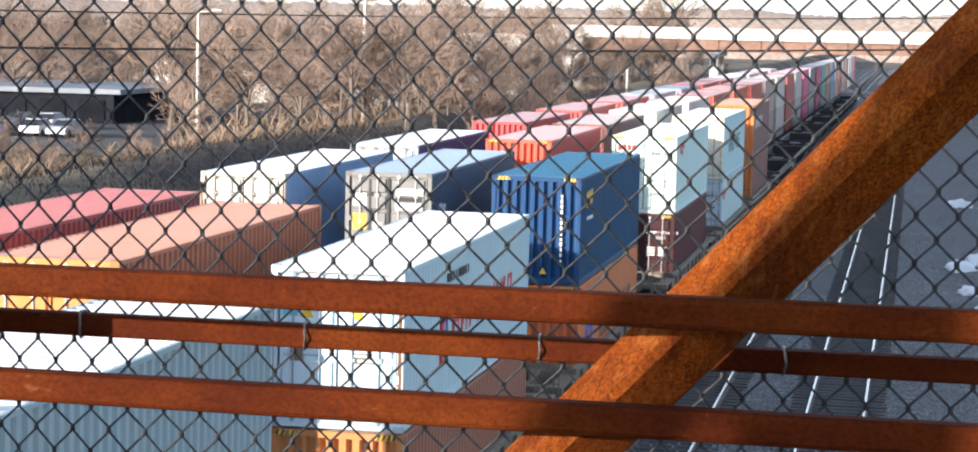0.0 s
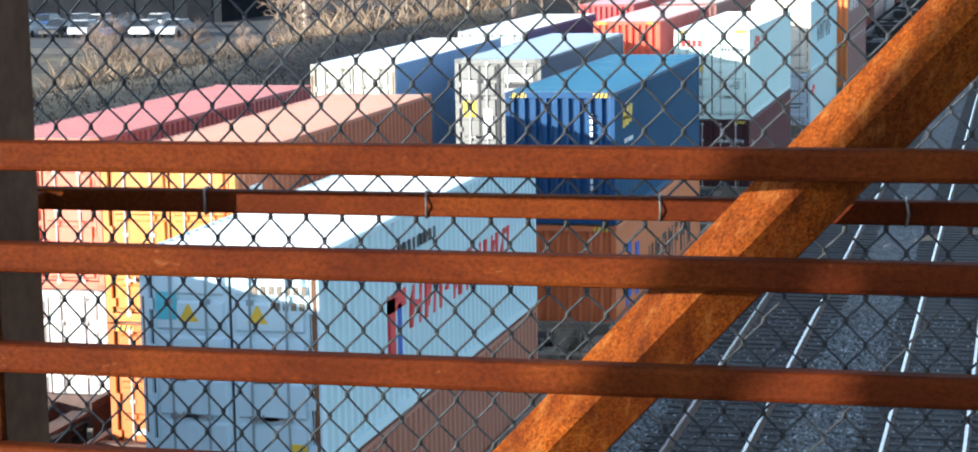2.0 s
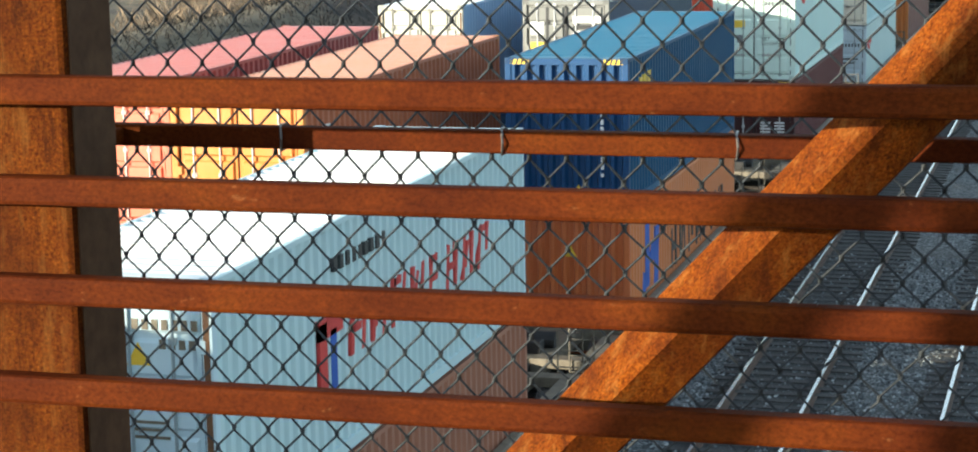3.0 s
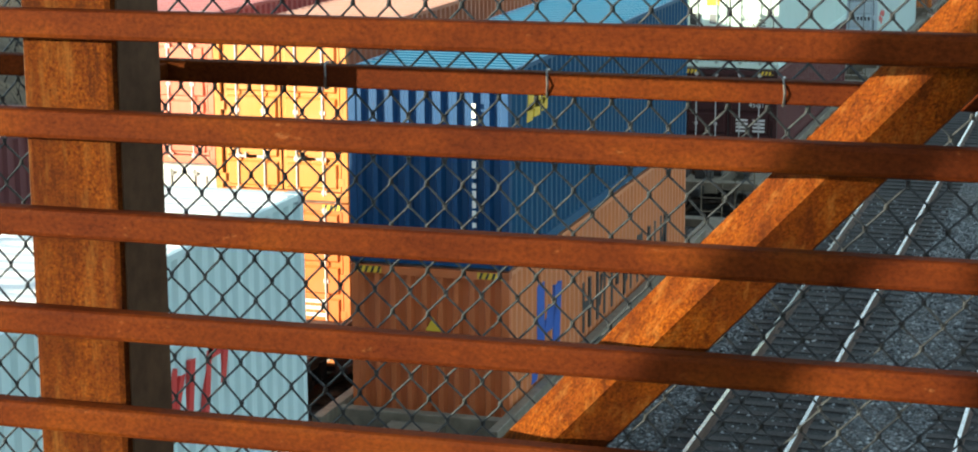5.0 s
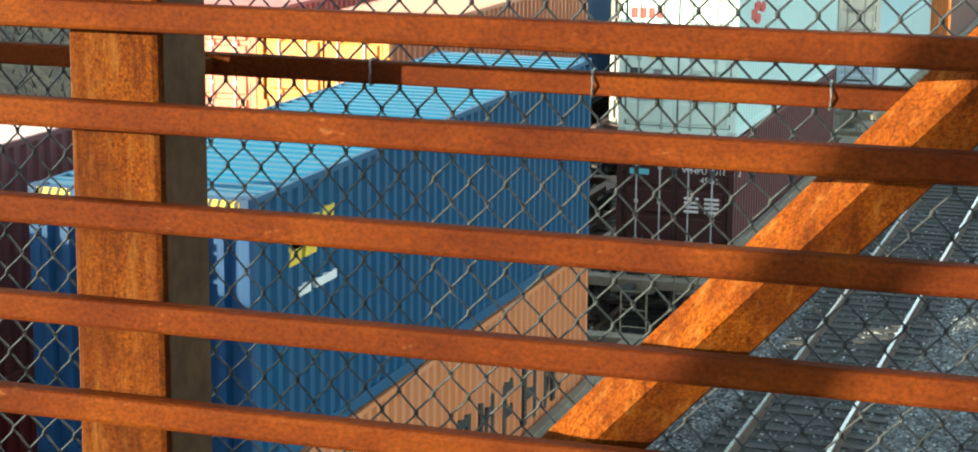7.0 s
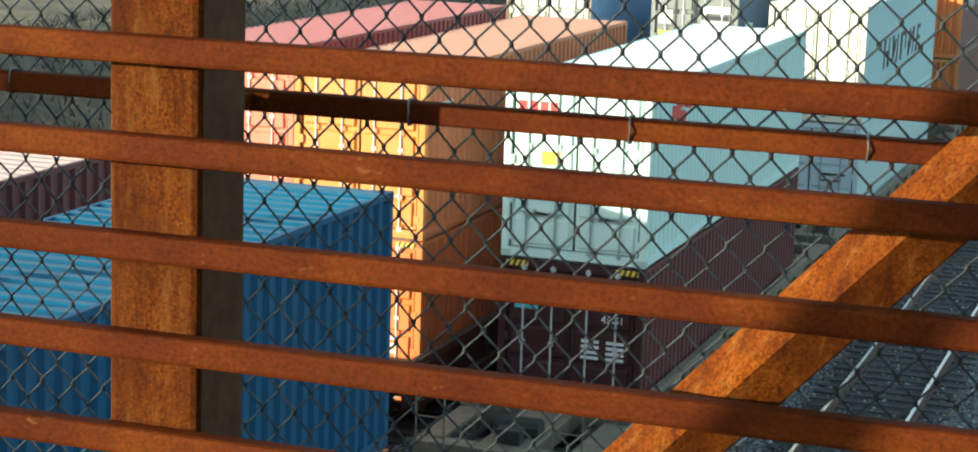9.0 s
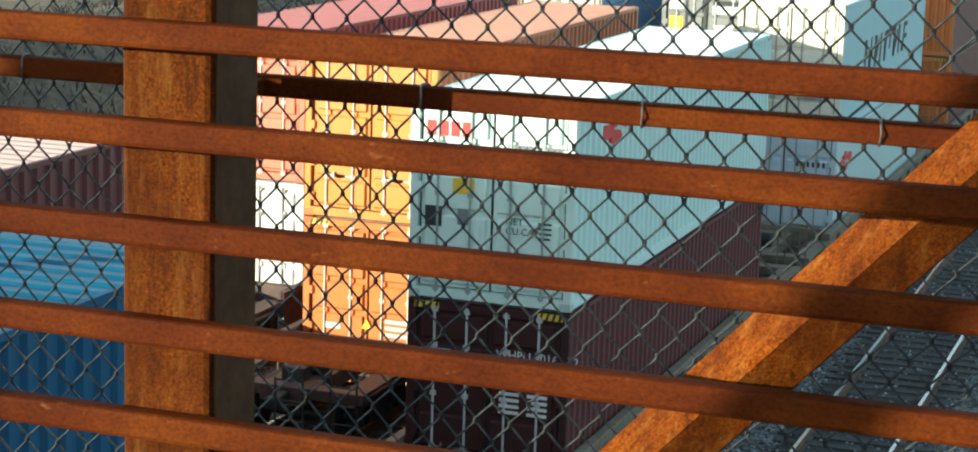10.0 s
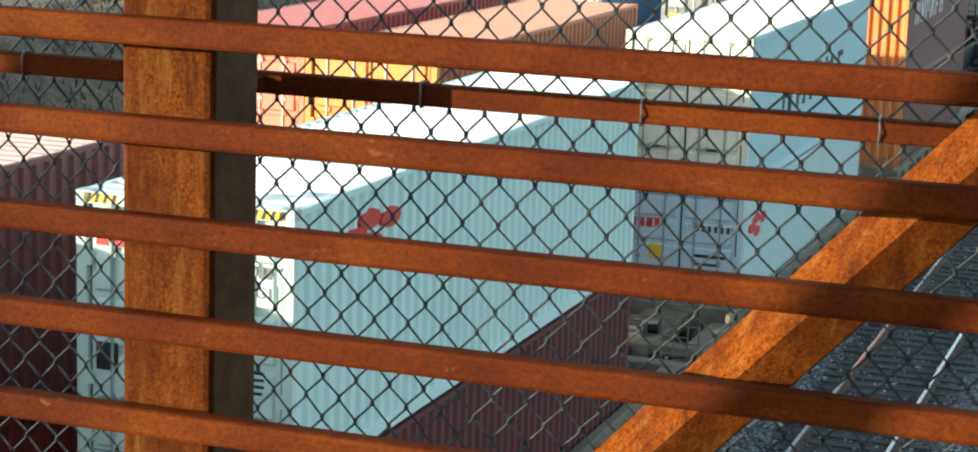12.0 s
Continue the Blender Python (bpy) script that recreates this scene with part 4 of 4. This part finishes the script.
# ---------------------------------------------------------------- beyond the yard
def tree_meshes(seed, h, spread):
    rnd = random.Random(seed)
    trunk, twig = bmesh.new(), bmesh.new()

    def grow(a, d, length, r, depth):
        b = a + d * length
        mid = a.lerp(b, 0.5) + Vector((rnd.uniform(-1, 1), rnd.uniform(-1, 1), 0)) * length * 0.05
        bm = trunk if depth < 2 else twig
        tube(bm, a, mid, r, r * 0.82, n=5 if depth < 2 else 3, cap=False)
        tube(bm, mid, b, r * 0.82, r * 0.62, n=5 if depth < 2 else 3, cap=False)
        if depth == 4:
            return
        n = (5, 6, 5, 5)[depth]
        for k in range(n):
            f = rnd.uniform(0.35, 1.0) if depth else rnd.uniform(0.45, 1.0)
            s = a.lerp(b, f)
            side = Vector((rnd.gauss(0, 1), rnd.gauss(0, 1), rnd.gauss(0.15, 0.4))).normalized()
            nd = (d * rnd.uniform(0.55, 1.0) + side * rnd.uniform(0.6, 1.0) * spread).normalized()
            grow(s, nd, length * rnd.uniform(0.48, 0.72), max(0.016, r * rnd.uniform(0.35, 0.5)), depth + 1)

    grow(Vector((0, 0, -0.3)), Vector((rnd.uniform(-0.06, 0.06), rnd.uniform(-0.06, 0.06), 1)), h * 0.42, h * 0.017, 0)
    return mesh_of(trunk, "trunk", TRUNK), mesh_of(twig, "crown", BARK)


def build_trees():
    kinds = []
    for i in range(6):
        root = new("bare_tree")
        tagged(root, "bare brown deciduous tree in winter", "tree", "trees beside the railway")
        t, c = tree_meshes(40 + i, 8.0 + 1.0 * (i % 3), 0.8 + 0.1 * (i % 4))
        part("trunk", t, TRUNK, root)
        part("crown", c, BARK, root, "leafless mesh of fine twigs")
        kinds.append(root)
    rnd = random.Random(7)
    spots = []
    while len(spots) < 160:
        y = rnd.uniform(128, 300)
        a = rnd.uniform(5.0, 25.5)
        x = -y * math.tan(radians(a))
        if x > -25 or (a > 19.6 and y < 186) or (a > 19 and rnd.random() < 0.45):
            continue
        spots.append((x, y, rnd.uniform(0.8, 1.45) * (1.0 if a > 13 else 0.82)))
    for i in range(105):
        y = rnd.uniform(285, 374)
        a = rnd.uniform(6.5, 25.5)
        spots.append((-y * math.tan(radians(a)), y, rnd.uniform(1.25, 2.1)))
    for i in range(22):
        y = rnd.uniform(126, 150)
        spots.append((-y * math.tan(radians(rnd.uniform(18.5, 24.8))), y, rnd.uniform(0.28, 0.5)))
    spots += [(-66.0, 182.0, 1.9), (-60.0, 172.0, 1.7), (-72, 205, 1.8), (-45, 168, 1.5), (-64, 196, 1.7), (-48, 190, 1.75), (-52, 200, 1.6)]
    for i, (x, y, s) in enumerate(spots):
        m = pose(x, y, terrain_height(x, y), 0, 0, rnd.uniform(0, 360)) @ Matrix.Diagonal((s, s, s, 1))
        src = kinds[i % 6]
        ob = src if i < 6 else copy_thing(src, m)
        ob.matrix_basis = m


def build_scrub():
    """Thickets of thin stems and dry grass, too many to count."""
    rnd = random.Random(11)
    verts, faces = [], []

    def stem(x, y, z, h, w, lean):
        b = len(verts)
        a = rnd.uniform(0, math.pi)
        dx, dy = math.cos(a) * w, math.sin(a) * w
        lx, ly = rnd.gauss(0, lean) * h, rnd.gauss(0, lean) * h
        verts.extend([(x - dx, y - dy, z), (x + dx, y + dy, z), (x + lx * 0.5, y + ly * 0.5, z + h * 0.6), (x + lx, y + ly, z + h)])
        faces.extend([(b, b + 1, b + 2), (b, b + 2, b + 3)])

    for c in range(1500):
        y = rnd.uniform(95, 300)
        a = rnd.uniform(4, 26)
        x = -y * math.tan(radians(a))
        if x > -35 or (148 < y < 205 and a > 19.8 and x < -50):
            continue
        big = rnd.uniform(0.4, 1.0) * (2.3 if rnd.random() < 0.25 else 1.3)
        for k in range(60):
            px, py = x + rnd.gauss(0, 1.3), y + rnd.gauss(0, 1.3)
            stem(px, py, terrain_height(px, py) - 0.1, rnd.uniform(0.3, 1.0) * big, 0.016, 0.4)
    me = bpy.data.meshes.new("scrub")
    me.from_pydata(verts, [], faces)
    me.materials.append(SCRUB)
    tagged(new("scrub", me), "tangled dry brown brush and grass stems", "scrub", kind="stuff")
    # low brush on the near bank, its shade put into near-black colours
    verts, faces = [], []
    for c in range(26000):
        y = rnd.uniform(28, 130)
        x = rnd.uniform(-46, -22)
        h = rnd.uniform(0.1, 0.5) * (1.6 if rnd.random() < 0.1 else 1)
        stem(x, y, terrain_height(x, y) - 0.05, h, 0.03, 0.5)
    me = bpy.data.meshes.new("shaded_bank_grass")
    me.from_pydata(verts, [], faces)
    me.materials.append(simple("shaded_bank_grass", (0.014, 0.0125, 0.011), (0.038, 0.032, 0.026), 0.7, 0.95))
    tagged(new("shaded_bank_grass", me), "rough grass on the railway bank, darkened as in shade", "grass", kind="stuff")


def build_hills():
    m, nt, b = material("hazy_woods", 1.0)
    n = noise_node(nt, 0.5, 9, 0.85, (1.0, 1.0, 0.45))
    n2 = noise_node(nt, 0.02, 4, 0.6)
    # paler, greyer woods: the distance haze is put into these colours
    c = ramp(nt, n, [(0.36, (0.19, 0.15, 0.125)), (0.5, (0.36, 0.29, 0.235)), (0.64, (0.54, 0.45, 0.37))])
    c = mix(nt, ramp(nt, n2, [(0.4, (0, 0, 0)), (0.65, (0.35, 0.35, 0.35))]), c, (0.26, 0.2, 0.145))
    nt.links.new(c, b.inputs["Base Color"])
    bump(nt, b, n, 0.5, 0.5)
    for dist, top, steps in ((380, 8.0, 900), (900, 24.0, 900)):
        rnd = random.Random(dist)
        bm = bmesh.new()
        prev = None
        for i in range(steps):
            a = radians(-20 + 75 * i / (steps - 1))
            deg = math.degrees(a)
            h = top * (0.82 + 0.22 * noise.noise(Vector((i * 0.025, dist, 0))))
            jag = 1.2 * noise.noise(Vector((i * 0.35, dist, 1))) + rnd.uniform(-0.5, 0.5)
            if dist < 500:
                h *= min(1.0, max(0.0, (deg - 5.6) / 3.0)) if deg > -9 else 0.8
            row = []
            for k in range(7):
                f = k / 6
                d = dist * (1 + 0.05 * f) 
                row.append(bm.verts.new((-d * math.sin(a), d * math.cos(a), -1 + (h + 1) * math.sin(f * math.pi / 2) + (jag if k == 6 else 0))))
            if prev:
                for k in range(6):
                    bm.faces.new((prev[k], row[k], row[k + 1], prev[k + 1]))
            prev = row
        tagged(part("wooded_ridge", bm, m, smooth=True), "hazy brown wooded ridge in the distance", "woods", kind="stuff")


def build_overpass():
    root = new("road_overpass")
    tagged(root, "road bridge with pale parapet and rusty girders", "road bridge")
    y = 270
    part("girder", boxes((-42, 40, y, y + 0.5, 7.75, 9.25), (-42, 40, y + 8.5, y + 9, 7.75, 9.25)), GIRDER, root, "rust-brown plate girder")
    part("deck", boxes((-46, 60, y - 0.5, y + 9.5, 9.25, 9.55)), CONCRETE, root)
    part("parapet", boxes((-46, 60, y - 0.5, y - 0.2, 9.55, 10.75), bevel=0.05), CONCRETE, root, "pale concrete parapet")
    part("parapet", boxes((-46, 60, y + 9.2, y + 9.5, 9.55, 10.75), bevel=0.05), CONCRETE, root, "pale concrete parapet")
    for x in (-25.2, 6.5):
        part("pier", boxes((x - 0.55, x + 0.55, y + 0.2, y + 1.4, -0.4, 7.75), (x - 0.55, x + 0.55, y + 7.6, y + 8.8, -0.4, 7.75), (x - 0.9, x + 0.9, y, y + 9, 7.2, 7.75), bevel=0.05), CONCRETE, root, "pale concrete pier")
    for i in range(30):
        part("stiffener", boxes((-41 + i * 2.7, -40.9 + i * 2.7, y - 0.12, y, 7.8, 9.2)), GIRDER, root)
    part("abutment", boxes((-60, -42, y - 1, y + 10, -0.4, 9.4), bevel=0.1), CONCRETE, root)


def lamp_pole(x, y, h, arm):
    root = new("street_lamp" if arm else "utility_pole")
    tagged(root, "tall pale street lamp with a short arm" if arm else "slender weathered utility pole", "street lamp" if arm else "utility pole")
    bm = bmesh.new()
    z = terrain_height(x, y)
    tube(bm, (x, y, z - 0.2), (x, y, h), 0.17, 0.11, n=10)
    part("pole", bm, POLE, root)
    bm = bmesh.new()
    if arm:
        tube(bm, (x, y, h - 0.15), (x + 1.6, y, h + 0.05), 0.05, n=6)
        part("arm", bm, POLE, root)
        part("lamp_head", boxes((x + 1.2, x + 1.9, y - 0.12, y + 0.12, h - 0.04, h + 0.12), bevel=0.03), GALV, root)
    else:
        box(bm, x - 0.9, x + 0.9, y - 0.05, y + 0.05, h - 0.7, h - 0.58)
        part("crossarm", bm, TRUNK, root)


def cable(a, b, r, sag):
    bm = bmesh.new()
    a, b = Vector(a), Vector(b)
    pts = [a.lerp(b, i / 24) - Vector((0, 0, sag * 4 * (i / 24) * (1 - i / 24))) for i in range(25)]
    d = (b - a).normalized()
    u = d.cross(Vector((0, 0, 1))).normalized()
    w = u.cross(d)
    rings = [[bm.verts.new(p + (u * math.cos(k * 1.2566) + w * math.sin(k * 1.2566)) * r) for k in range(5)] for p in pts]
    for lo, hi in zip(rings, rings[1:]):
        for k in range(5):
            bm.faces.new((lo[k], lo[(k + 1) % 5], hi[(k + 1) % 5], hi[k]))
    tagged(part("overhead_cable", bm, RUBBER), "black overhead cable slung across the yard", "cable", "overhead cables")


def parked_car(x, y, rz, c):
    key = ("car", c)
    root = new("parked_car")
    tagged(root, {0: "white", 1: "silver", 2: "dark blue", 3: "black", 4: "red"}[c] + " car parked in the lot beyond the bank", "car", "parked cars")
    col = [(0.75, 0.76, 0.77), (0.45, 0.47, 0.5), (0.03, 0.06, 0.16), (0.02, 0.02, 0.022), (0.4, 0.03, 0.03)][c]
    if key not in CACHE:
        m, nt, b = material("car_paint", 0.25)
        b.inputs["Base Color"].default_value = (*col, 1)
        b.inputs["Coat Weight"].default_value = 0.6
        bm = bmesh.new()
        prof = [(-2.2, 0.35), (-2.25, 0.75), (-2.05, 0.92), (-1.0, 1.0), (1.35, 0.98), (2.05, 0.85), (2.2, 0.7), (2.2, 0.35)]
        a = [bm.verts.new((-0.88, py, pz)) for py, pz in prof]
        d = [bm.verts.new((0.88, py, pz)) for py, pz in prof]
        bm.faces.new(a), bm.faces.new(d[::-1])
        for i in range(len(prof)):
            j = (i + 1) % len(prof)
            bm.faces.new((a[i], a[j], d[j], d[i]))
        body = mesh_of(bm, "body", m)
        bm = bmesh.new()
        lo = [bm.verts.new(v) for v in ((-0.82, -1.95, 0.93), (0.82, -1.95, 0.93), (0.82, 1.1, 0.97), (-0.82, 1.1, 0.97))]
        hi = [bm.verts.new(v) for v in ((-0.64, -1.3, 1.42), (0.64, -1.3, 1.42), (0.64, 0.35, 1.46), (-0.64, 0.35, 1.46))]
        for i in range(4):
            bm.faces.new((lo[i], lo[(i + 1) % 4], hi[(i + 1) % 4], hi[i]))
        bm.faces.new(hi)
        glass = mesh_of(bm, "cabin_glass", GLASS_DARK)
        top = mesh_of(boxes((-0.64, 0.64, -1.3, 0.35, 1.43, 1.49), bevel=0.03), "roof", m)
        bm = bmesh.new()
        tube(bm, (-0.1, 0, 0), (0.1, 0, 0), 0.33, n=14)
        CACHE[key] = (body, glass, top, mesh_of(bm, "wheel", RUBBER))
    body, glass, top, wheel = CACHE[key]
    part("body", body, None, root)
    part("cabin_glass", glass, None, root)
    part("roof", top, None, root)
    for sx in (-0.8, 0.8):
        for wy in (-1.35, 1.35):
            part("wheel", wheel, None, root, at=pose(sx, wy, 0.33))
    root.matrix_basis = pose(x, y, 0.12, 0, 0, rz)


def build_lot():
    tagged(part("car_park", boxes((-130, -53, 152, 236, -0.32, 0.12)), ASPHALT), "grey asphalt car park behind the bank", "car park", kind="structure")
    rnd = random.Random(5)
    for i in range(9):
        parked_car(-91.5 + 2.75 * i, 167 + rnd.uniform(-0.4, 0.4), rnd.choice((0, 180)) + rnd.uniform(-3, 3), (0, 2, 1, 0, 3, 1, 2, 0, 1)[i])
    for i in range(9):
        parked_car(-98 + 2.8 * i, 178 + rnd.uniform(-0.4, 0.4), rnd.choice((0, 180)) + rnd.uniform(-3, 3), (1, 0, 0, 4, 2, 1, 0, 3, 0)[i])
    root = new("warehouse")
    tagged(root, "long low flat-roofed warehouse with shade painted on its front", "warehouse")
    # the front's shade is put into near-black wall and shutter colours
    wall = simple("wall_in_shade", (0.012, 0.014, 0.018), (0.026, 0.03, 0.036), 0.6, 0.95)
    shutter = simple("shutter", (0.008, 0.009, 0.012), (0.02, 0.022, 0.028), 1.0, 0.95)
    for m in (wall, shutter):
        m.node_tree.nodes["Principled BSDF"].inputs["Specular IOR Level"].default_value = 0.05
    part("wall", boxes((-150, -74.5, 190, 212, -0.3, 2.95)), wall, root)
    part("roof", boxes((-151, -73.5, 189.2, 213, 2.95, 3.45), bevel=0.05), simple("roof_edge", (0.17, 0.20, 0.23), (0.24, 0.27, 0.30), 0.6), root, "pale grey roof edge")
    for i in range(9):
        part("door", boxes((-110 + i * 4, -107.4 + i * 4, 189.9, 190.05, 0.12, 2.4)), shutter, root, "roller door darkened as in shade")
    root = new("shed")
    tagged(root, "pale low industrial shed with a light roof", "shed")
    part("wall", boxes((-84, -62, 262, 274, -0.3, 3.2)), CONCRETE, root)
    part("roof", boxes((-85, -61, 261, 275, 3.2, 3.9), bevel=0.05), simple("shed_roof", (0.6, 0.57, 0.5), (0.72, 0.69, 0.62), 0.5), root, "cream roof edge")
    root = new("white_house")
    tagged(root, "small white building among bare trees", "house")
    part("wall", boxes((-113, -106, 300, 308, -0.3, 5.0)), WHITE, root)
    bm = bmesh.new()
    vs = [bm.verts.new(v) for v in ((-113.5, 299.5, 5), (-105.5, 299.5, 5), (-105.5, 308.5, 5), (-113.5, 308.5, 5), (-113.5, 304, 7), (-105.5, 304, 7))]
    for f in ((0, 1, 5, 4), (2, 3, 4, 5), (0, 4, 3), (1, 2, 5), (0, 3, 2, 1)):
        bm.faces.new([vs[i] for i in f])
    part("roof", bm, CONCRETE, root)
    for i in range(3):
        part("window", boxes((-112.4 + i * 2.1, -111.3 + i * 2.1, 299.93, 300.02, 2.0, 3.6)), GLASS_DARK, root, "dark window")


def build_right_side():
    rnd = random.Random(21)
    for x, y, s in ((2.4, 97, 1.1), (2.6, 88, 0.9), (3.1, 134, 1.2), (2.3, 76, 0.8), (3.4, 100, 1.4), (3.0, 82, 0.7)):
        bm = bmesh.new()
        bmesh.ops.create_icosphere(bm, subdivisions=3, radius=1)
        for v in bm.verts:
            n = noise.noise(v.co * 1.7 + Vector((x, y, 0)))
            v.co = Vector((v.co.x * s * 0.6, v.co.y * s * 1.6, v.co.z * s * 0.32)) * (1 + 0.6 * n)
        ob = part("snow_heap", bm, SNOW, smooth=True)
        ob.matrix_basis = pose(x, y, terrain_height(x, y) + 0.02)
        tagged(ob, "small heap of old white snow beside the tracks", "snow", "snow heaps")


build_trees()
build_scrub()
build_hills()
build_overpass()
build_lot()
build_right_side()
lamp_pole(-55.0, 158.0, 10.9, True)
lamp_pole(-40.0, 152.0, 12.5, False)
lamp_pole(-27.5, 205.0, 6.6, False)
cable((-75, 150, 7.6), (22, 262, 9.5), 0.09, 0.4)
cable((-75, 152, 10.5), (22, 264, 13.2), 0.06, 0.5)

for name, x, single in (("track_1", X_R2, (20, 70)), ("track_2", X_R1, (17, 85)), ("track_3", X_RUN, (22, 60)), ("track_4", X_B, (0, -1)), ("track_5", X_A, (0, -1))):
    build_track(name, x, single)


def build_stones():
    """Loose ballast stones over the near tracks, more than one could count."""
    m, nt, b = material("ballast_stone", 0.9)
    geo = nt.nodes.new("ShaderNodeNewGeometry")
    nt.links.new(ramp(nt, geo.outputs["Random Per Island"], [(0.0, (0.035, 0.037, 0.039)), (0.5, (0.14, 0.155, 0.162)), (0.85, (0.26, 0.28, 0.29)), (1.0, (0.46, 0.48, 0.48))]), b.inputs["Base Color"])
    rnd = random.Random(33)
    verts, faces = [], []
    for c in range(30000):
        y = 17 + 36 * rnd.random() ** 1.3
        x = rnd.uniform(-8.2, 1.0)
        d = min(abs(x - X_R1), abs(x - X_R2))
        if abs(d - 0.7525) < 0.1 or (d < 1.2 and rnd.random() < 0.55):
            continue
        z = -0.178 if d < 1.3 else -0.185
        r = rnd.uniform(0.02, 0.045)
        w = rnd.uniform(0, math.pi)
        n = len(verts)
        for k in range(4):
            q = r * rnd.uniform(0.75, 1.35)
            verts.append((x + q * math.cos(w + k * 1.571), y + q * math.sin(w + k * 1.571), z + rnd.uniform(-0.01, 0.02)))
        verts.append((x + rnd.uniform(-0.4, 0.4) * r, y + rnd.uniform(-0.4, 0.4) * r, z + r * rnd.uniform(0.7, 1.2)))
        verts.append((x, y, z - r))
        for k in range(4):
            faces += [(n + k, n + (k + 1) % 4, n + 4), (n + (k + 1) % 4, n + k, n + 5)]
    me = bpy.data.meshes.new("ballast_stones")
    me.from_pydata(verts, [], faces)
    me.materials.append(m)
    tagged(new("ballast_stones", me), "loose grey crushed stones on the track bed", "ballast", kind="stuff")


build_stones()


def motions():
    times = [i * 0.5 for i in range(25)]
    for ob, (x, y, z) in RUNNING:
        walk(ob, [(t, pose(x, y - moved(t), z)) for t in times])
    fine = [i * 0.1 for i in range(121)]
    for ob, y in WHEELSETS:
        walk(ob, [(t, pose(0, y, 0.42, math.degrees(moved(t) / 0.42))) for t in fine])


motions()
